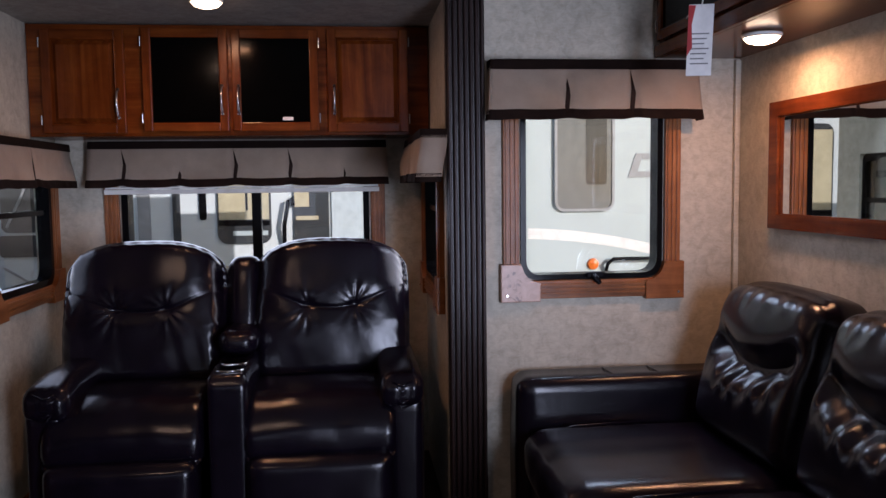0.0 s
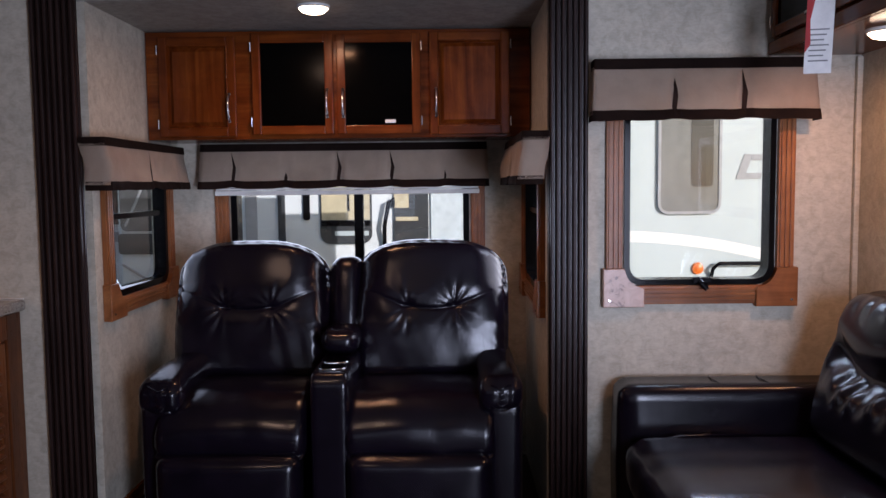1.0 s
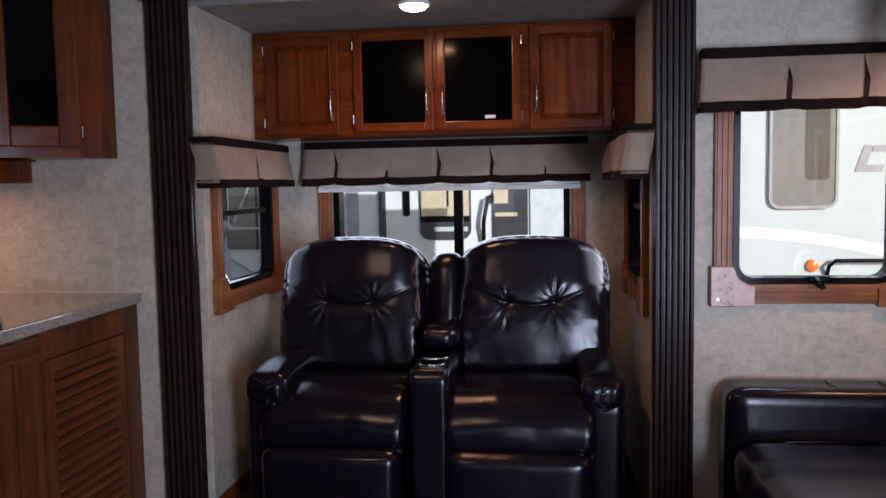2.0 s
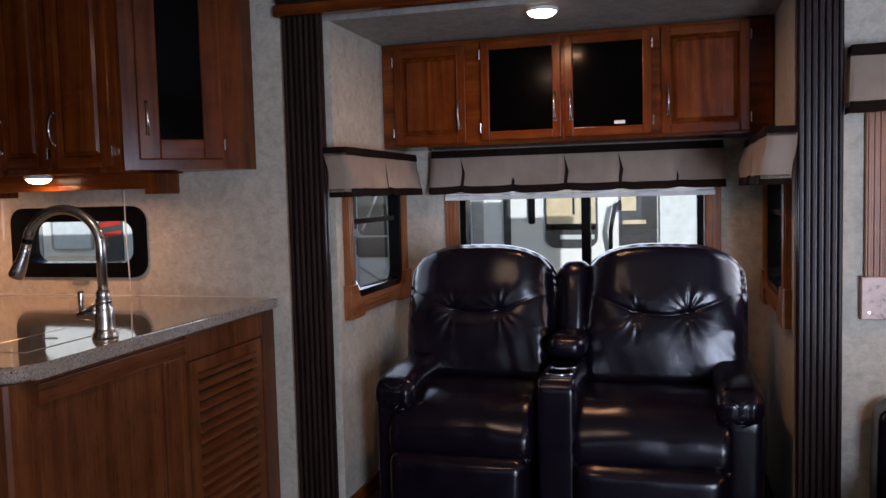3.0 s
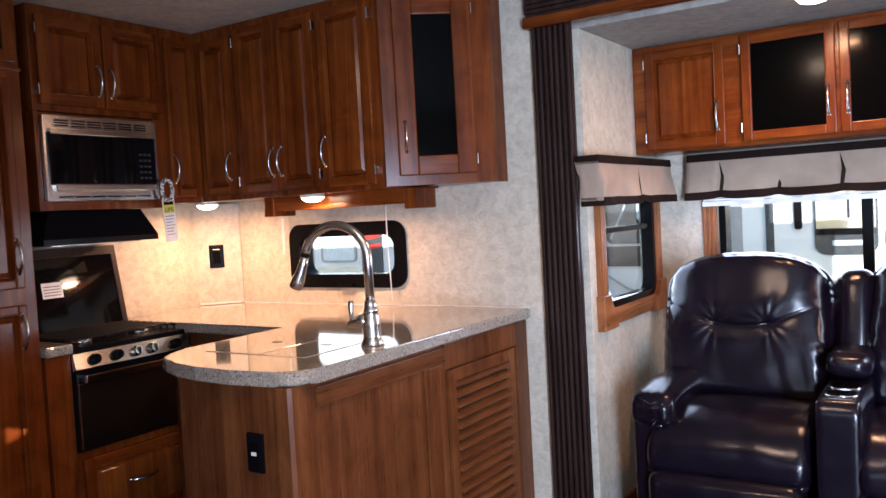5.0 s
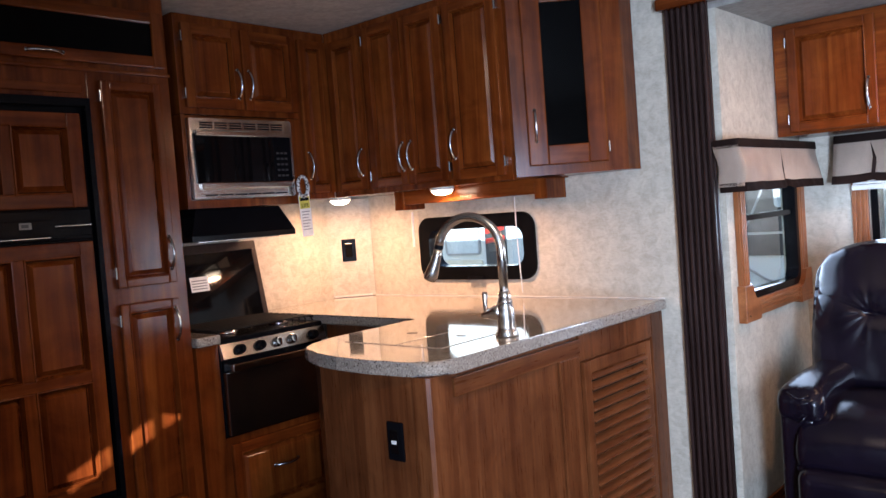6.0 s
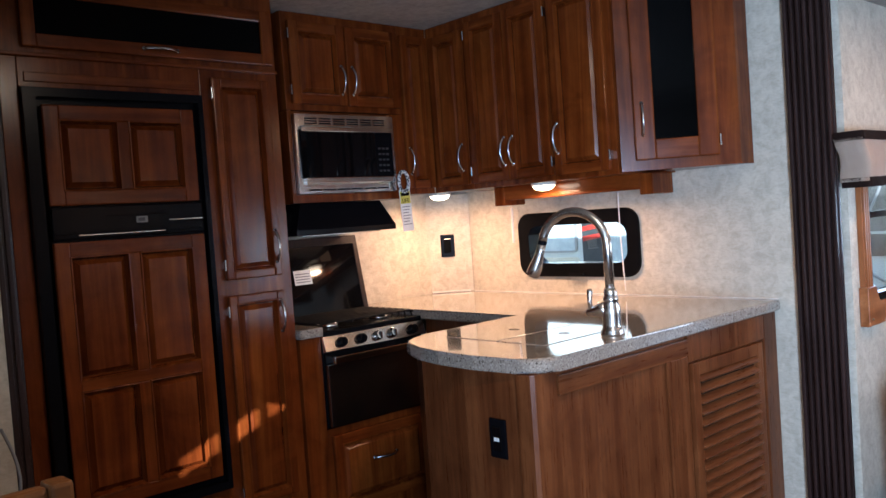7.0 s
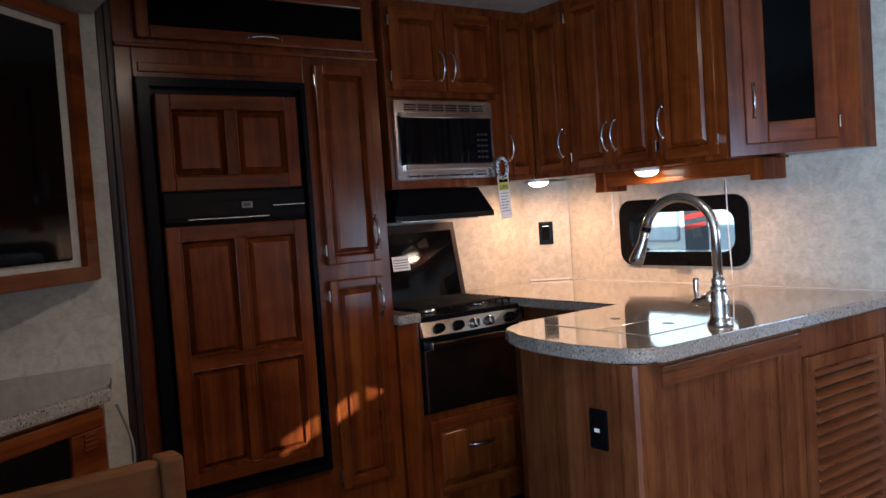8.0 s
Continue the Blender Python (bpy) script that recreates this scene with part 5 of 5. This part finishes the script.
part("top", prism(bmesh.new(), [(-2.757, 0.618), (-2.352, 0.518), (-1.62, -0.55), (-1.95, -1.0), (-2.757, -1.0)], 0.868, 0.907, 0.010, 2), M_STONE, hu, "speckled stone-look top")
part("body", prism(bmesh.new(), [(-2.757, 0.585), (-2.385, 0.492), (-1.665, -0.55), (-1.98, -0.97), (-2.757, -0.97)], 0.0, 0.866), M_WOOD_X, hu)
hm = Matrix.Translation((-2.385, 0.492, 0)) @ Matrix.Rotation(math.atan2(-1.042, 0.72), 4, "Z")
for za, zb, xa, xb in ((0.81, 0.855, 0.0, 1.24), (0.0, 0.809, 0.0, 0.112), (0.0, 0.809, 1.128, 1.24)):
    part("surround_board", B(xa, xb, -0.001, 0.016, za, zb, 0.004), M_WOOD_X, hu, at=hm)
part("firebox", B(0.115, 1.125, -0.001, 0.008, 0.05, 0.805), M_BGLASS, hu, "black fireplace insert", at=hm)
for zz in (0.66, 0.76):
    part("carved_block", boxes(*[(0.035, 0.075, 0.016, 0.022, zz + k * 0.012, zz + k * 0.012 + 0.008) for k in range(4)], bevel=0.002), M_WOOD_X, hu, at=hm)
part("power_cord", tube(bmesh.new(), [(-2.50 + 0.055 * math.sin(math.pi * k / 14) + 0.012 * k / 14, 0.562 + 0.02 * math.sin(math.pi * k / 14), 0.83 - 0.25 * k / 14) for k in range(15)], 0.0042, 8), M_INK, hu, "thin grey looped cord", smooth=True)

# ---- dining chair ----
ch = thing("dining_chair", Matrix.Translation((-1.135, 0.108, -0.028)) @ Matrix.Rotation(radians(93), 4, "Z"), "light cherry wood dining chair with a slatted back", "chair")
top = boxes((-0.20, 0.185, -0.012, 0.012, 0.955, 1.055), bevel=0.006)
part("top_rail", top, M_OAK, ch)
for xx in (-0.20, 0.185):
    part("back_post", B(xx, xx + 0.026, -0.018, 0.018, 0.028, 1.058, 0.005), M_OAK, ch)
for k in range(4):
    part("slat", B(-0.13 + k * 0.082, -0.09 + k * 0.082, -0.008, 0.008, 0.50, 0.957, 0.003), M_OAK, ch)
part("back_rail", B(-0.17, 0.19, -0.010, 0.010, 0.46, 0.50, 0.003), M_OAK, ch)
part("seat", B(-0.20, 0.22, -0.02, 0.40, 0.44, 0.475, 0.012), M_LEATHER, ch, "dark padded seat")
for xx in (-0.19, 0.18):
    part("leg", B(xx, xx + 0.034, 0.35, 0.384, 0.028, 0.44, 0.004), M_OAK, ch)

# ---- outdoors ----
M_RVP = plain("pale_blue_panel", (0.52, 0.60, 0.64), 0.3)
M_CREAM = plain("cream_panel", (0.66, 0.62, 0.50), 0.4)

structure("ground", B(-40, 40, -40, 40, -1.0, -0.9), M_GRAVEL, "grey gravel lot", "ground")


def trailer(name, x0, x1, y, z0, z1, deep, label, skin=M_RVW):
    t = thing(name, Matrix.Translation((0, y, 0)), label, "trailer", "parked trailers")
    part("body", B(x0, x1, 0.0, deep, z0, z1, 0.08, 3), skin, t, "white fibreglass body")
    return t


def trailer_window(t, x0, x1, z0, z1, mat, r=0.06, rim=True):
    g = part("window", prism(bmesh.new(), rounded_rect(x0, x1, z0, z1, r), 0.0, 0.02), mat, t, "tinted window", at=Matrix.Rotation(radians(90), 4, "X"))
    if rim:
        part("window_frame", ring_frame(bmesh.new(), rounded_rect(x0 - 0.02, x1 + 0.02, z0 - 0.02, z1 + 0.02, r + 0.02), rounded_rect(x0, x1, z0, z1, r), -0.028, 0.0), M_RVG, t)
    return g


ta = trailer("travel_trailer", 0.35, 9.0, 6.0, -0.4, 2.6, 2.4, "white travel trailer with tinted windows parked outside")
trailer_window(ta, 1.52, 1.94, 1.10, 2.0, M_RVDL)
part("window_half", prism(bmesh.new(), rounded_rect(1.74, 1.90, 1.28, 2.0, 0.03), 0.0205, 0.024), M_RVD, ta, at=Matrix.Rotation(radians(90), 4, "X"))
logo = bmesh.new()
for pts4 in ([(2.07, 1.33), (2.13, 1.33), (2.19, 1.51), (2.13, 1.51)], [(2.18, 1.465), (2.30, 1.465), (2.31, 1.51), (2.19, 1.51)], [(2.13, 1.33), (2.25, 1.33), (2.26, 1.375), (2.14, 1.375)]):
    prism(logo, pts4, 0.002, 0.006)
part("emblem", logo, M_RVG, ta, "plain grey slanted emblem", at=Matrix.Rotation(radians(90), 4, "X"))
part("marker_light", lathe(bmesh.new(), [(0.045, 0.0), (0.04, 0.02), (0.01, 0.03)], Matrix.Translation((1.80, 0, 0.68)) @ Matrix.Rotation(radians(90), 4, "X")), M_ORANGE, ta, "orange marker light")
part("grab_rail", tube(bmesh.new(), [(1.90, 0.0, 0.60), (1.90, -0.05, 0.68), (1.94, -0.06, 0.72), (2.4, -0.06, 0.72)], 0.014, 8), M_BLACK, ta, "black grab rail")
stripe = bmesh.new()
for k in range(12):
    xa, xb = 1.3 + k * 0.12, 1.3 + (k + 1) * 0.12
    za, zb = 0.93 - 0.004 * k - 0.0016 * k * k, 0.93 - 0.004 * (k + 1) - 0.0016 * (k + 1) ** 2
    prism(stripe, [(xa, za - 0.05), (xb, zb - 0.05), (xb, zb + 0.03), (xa, za + 0.03)], 0.001, 0.003)
part("pale_stripe", stripe, M_PAPER, ta, "pale curved stripe", at=Matrix.Rotation(radians(90), 4, "X"))
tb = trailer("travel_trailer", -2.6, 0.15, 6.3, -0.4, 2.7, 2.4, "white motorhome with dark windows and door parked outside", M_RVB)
for xa, xb, za, zb, mm in ((-1.59, -1.50, 0.2, 1.9, M_RVG), (-1.337, -1.283, 0.2, 1.9, M_RVD), (-1.143, -1.092, 1.05, 1.9, M_BLACK), (-1.013, -0.614, 0.865, 1.75, M_RVD), (-0.446, -0.18, 0.70, 1.8, M_RVD), (-0.16, 0.14, 0.4, 1.9, M_RVP)):
    trailer_window(tb, xa, xb, za, zb, mm, 0.02 if xb - xa < 0.2 else 0.08, False)
trailer_window(tb, -2.56, -2.06, 0.98, 1.78, M_RVD, 0.05, False)
trailer_window(tb, -2.58, -2.04, 0.80, 0.96, M_KEY, 0.03, False)
part("mirror_glass", prism(bmesh.new(), rounded_rect(-2.30, -2.17, 1.16, 1.36, 0.03), 0.0205, 0.030), M_RVP, tb, "pale reflection panel", at=Matrix.Rotation(radians(90), 4, "X"))
part("wiper", tube(bmesh.new(), [(-2.52, -0.03, 1.02), (-2.42, -0.035, 1.22), (-2.30, -0.03, 1.50)], 0.010, 6), M_RVG, tb)
part("wiper", tube(bmesh.new(), [(-2.56, -0.006, 0.72), (-2.40, -0.008, 0.62), (-2.22, -0.006, 0.56)], 0.010, 6), M_RVG, tb)
part("tan_panel", prism(bmesh.new(), [(-1.0, 1.05), (-0.63, 1.05), (-0.63, 1.7), (-1.0, 1.7)], 0.0205, 0.024), M_TAN, tb, "tan panel seen in the window", at=Matrix.Rotation(radians(90), 4, "X"))
part("window_bar", boxes((-1.0, -0.63, -0.030, -0.022, 1.005, 1.045), (-0.80, -0.785, -0.030, -0.022, 1.12, 1.7)), M_BLACK, tb)
part("chrome_strip", boxes((-0.90, -0.64, -0.028, -0.022, 0.93, 0.965)), M_RVW, tb)
part("reflection_panel", boxes((-0.44, -0.33, -0.028, -0.022, 1.14, 1.7), (-0.43, -0.26, -0.028, -0.022, 1.04, 1.07)), M_TAN, tb)
part("mirror_arm", tube(bmesh.new(), [(-0.52, -0.02, 0.80), (-0.515, -0.07, 1.0), (-0.48, -0.07, 1.19), (-0.45, -0.05, 1.21), (-0.45, -0.02, 1.15)], 0.016, 8), M_BLACK, tb, "black mirror arm")
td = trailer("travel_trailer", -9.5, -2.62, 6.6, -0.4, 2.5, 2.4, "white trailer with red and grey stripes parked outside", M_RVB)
for xa, xb, za, zb, mm in ((-6.4, -5.98, 0.3, 1.7, M_RVG), (-5.84, -5.41, 0.87, 1.6, M_RVP), (-5.95, -5.38, 0.45, 0.80, M_CREAM), (-5.32, -5.06, 0.62, 1.7, M_RVD), (-4.98, -4.7, 0.5, 1.6, M_RVP), (-3.1, -2.66, 1.02, 1.45, M_RVD), (-3.1, -2.66, 0.88, 0.96, M_RVG)):
    trailer_window(td, xa, xb, za, zb, mm, 0.03, xa == -5.84)
for za in (0.98, 1.08):
    part("red_stripe", prism(bmesh.new(), [(-5.31, za - 0.02), (-5.07, za + 0.015), (-5.07, za + 0.06), (-5.31, za + 0.03)], 0.021, 0.024), M_REDP, td, "red stripe", at=Matrix.Rotation(radians(90), 4, "X"))
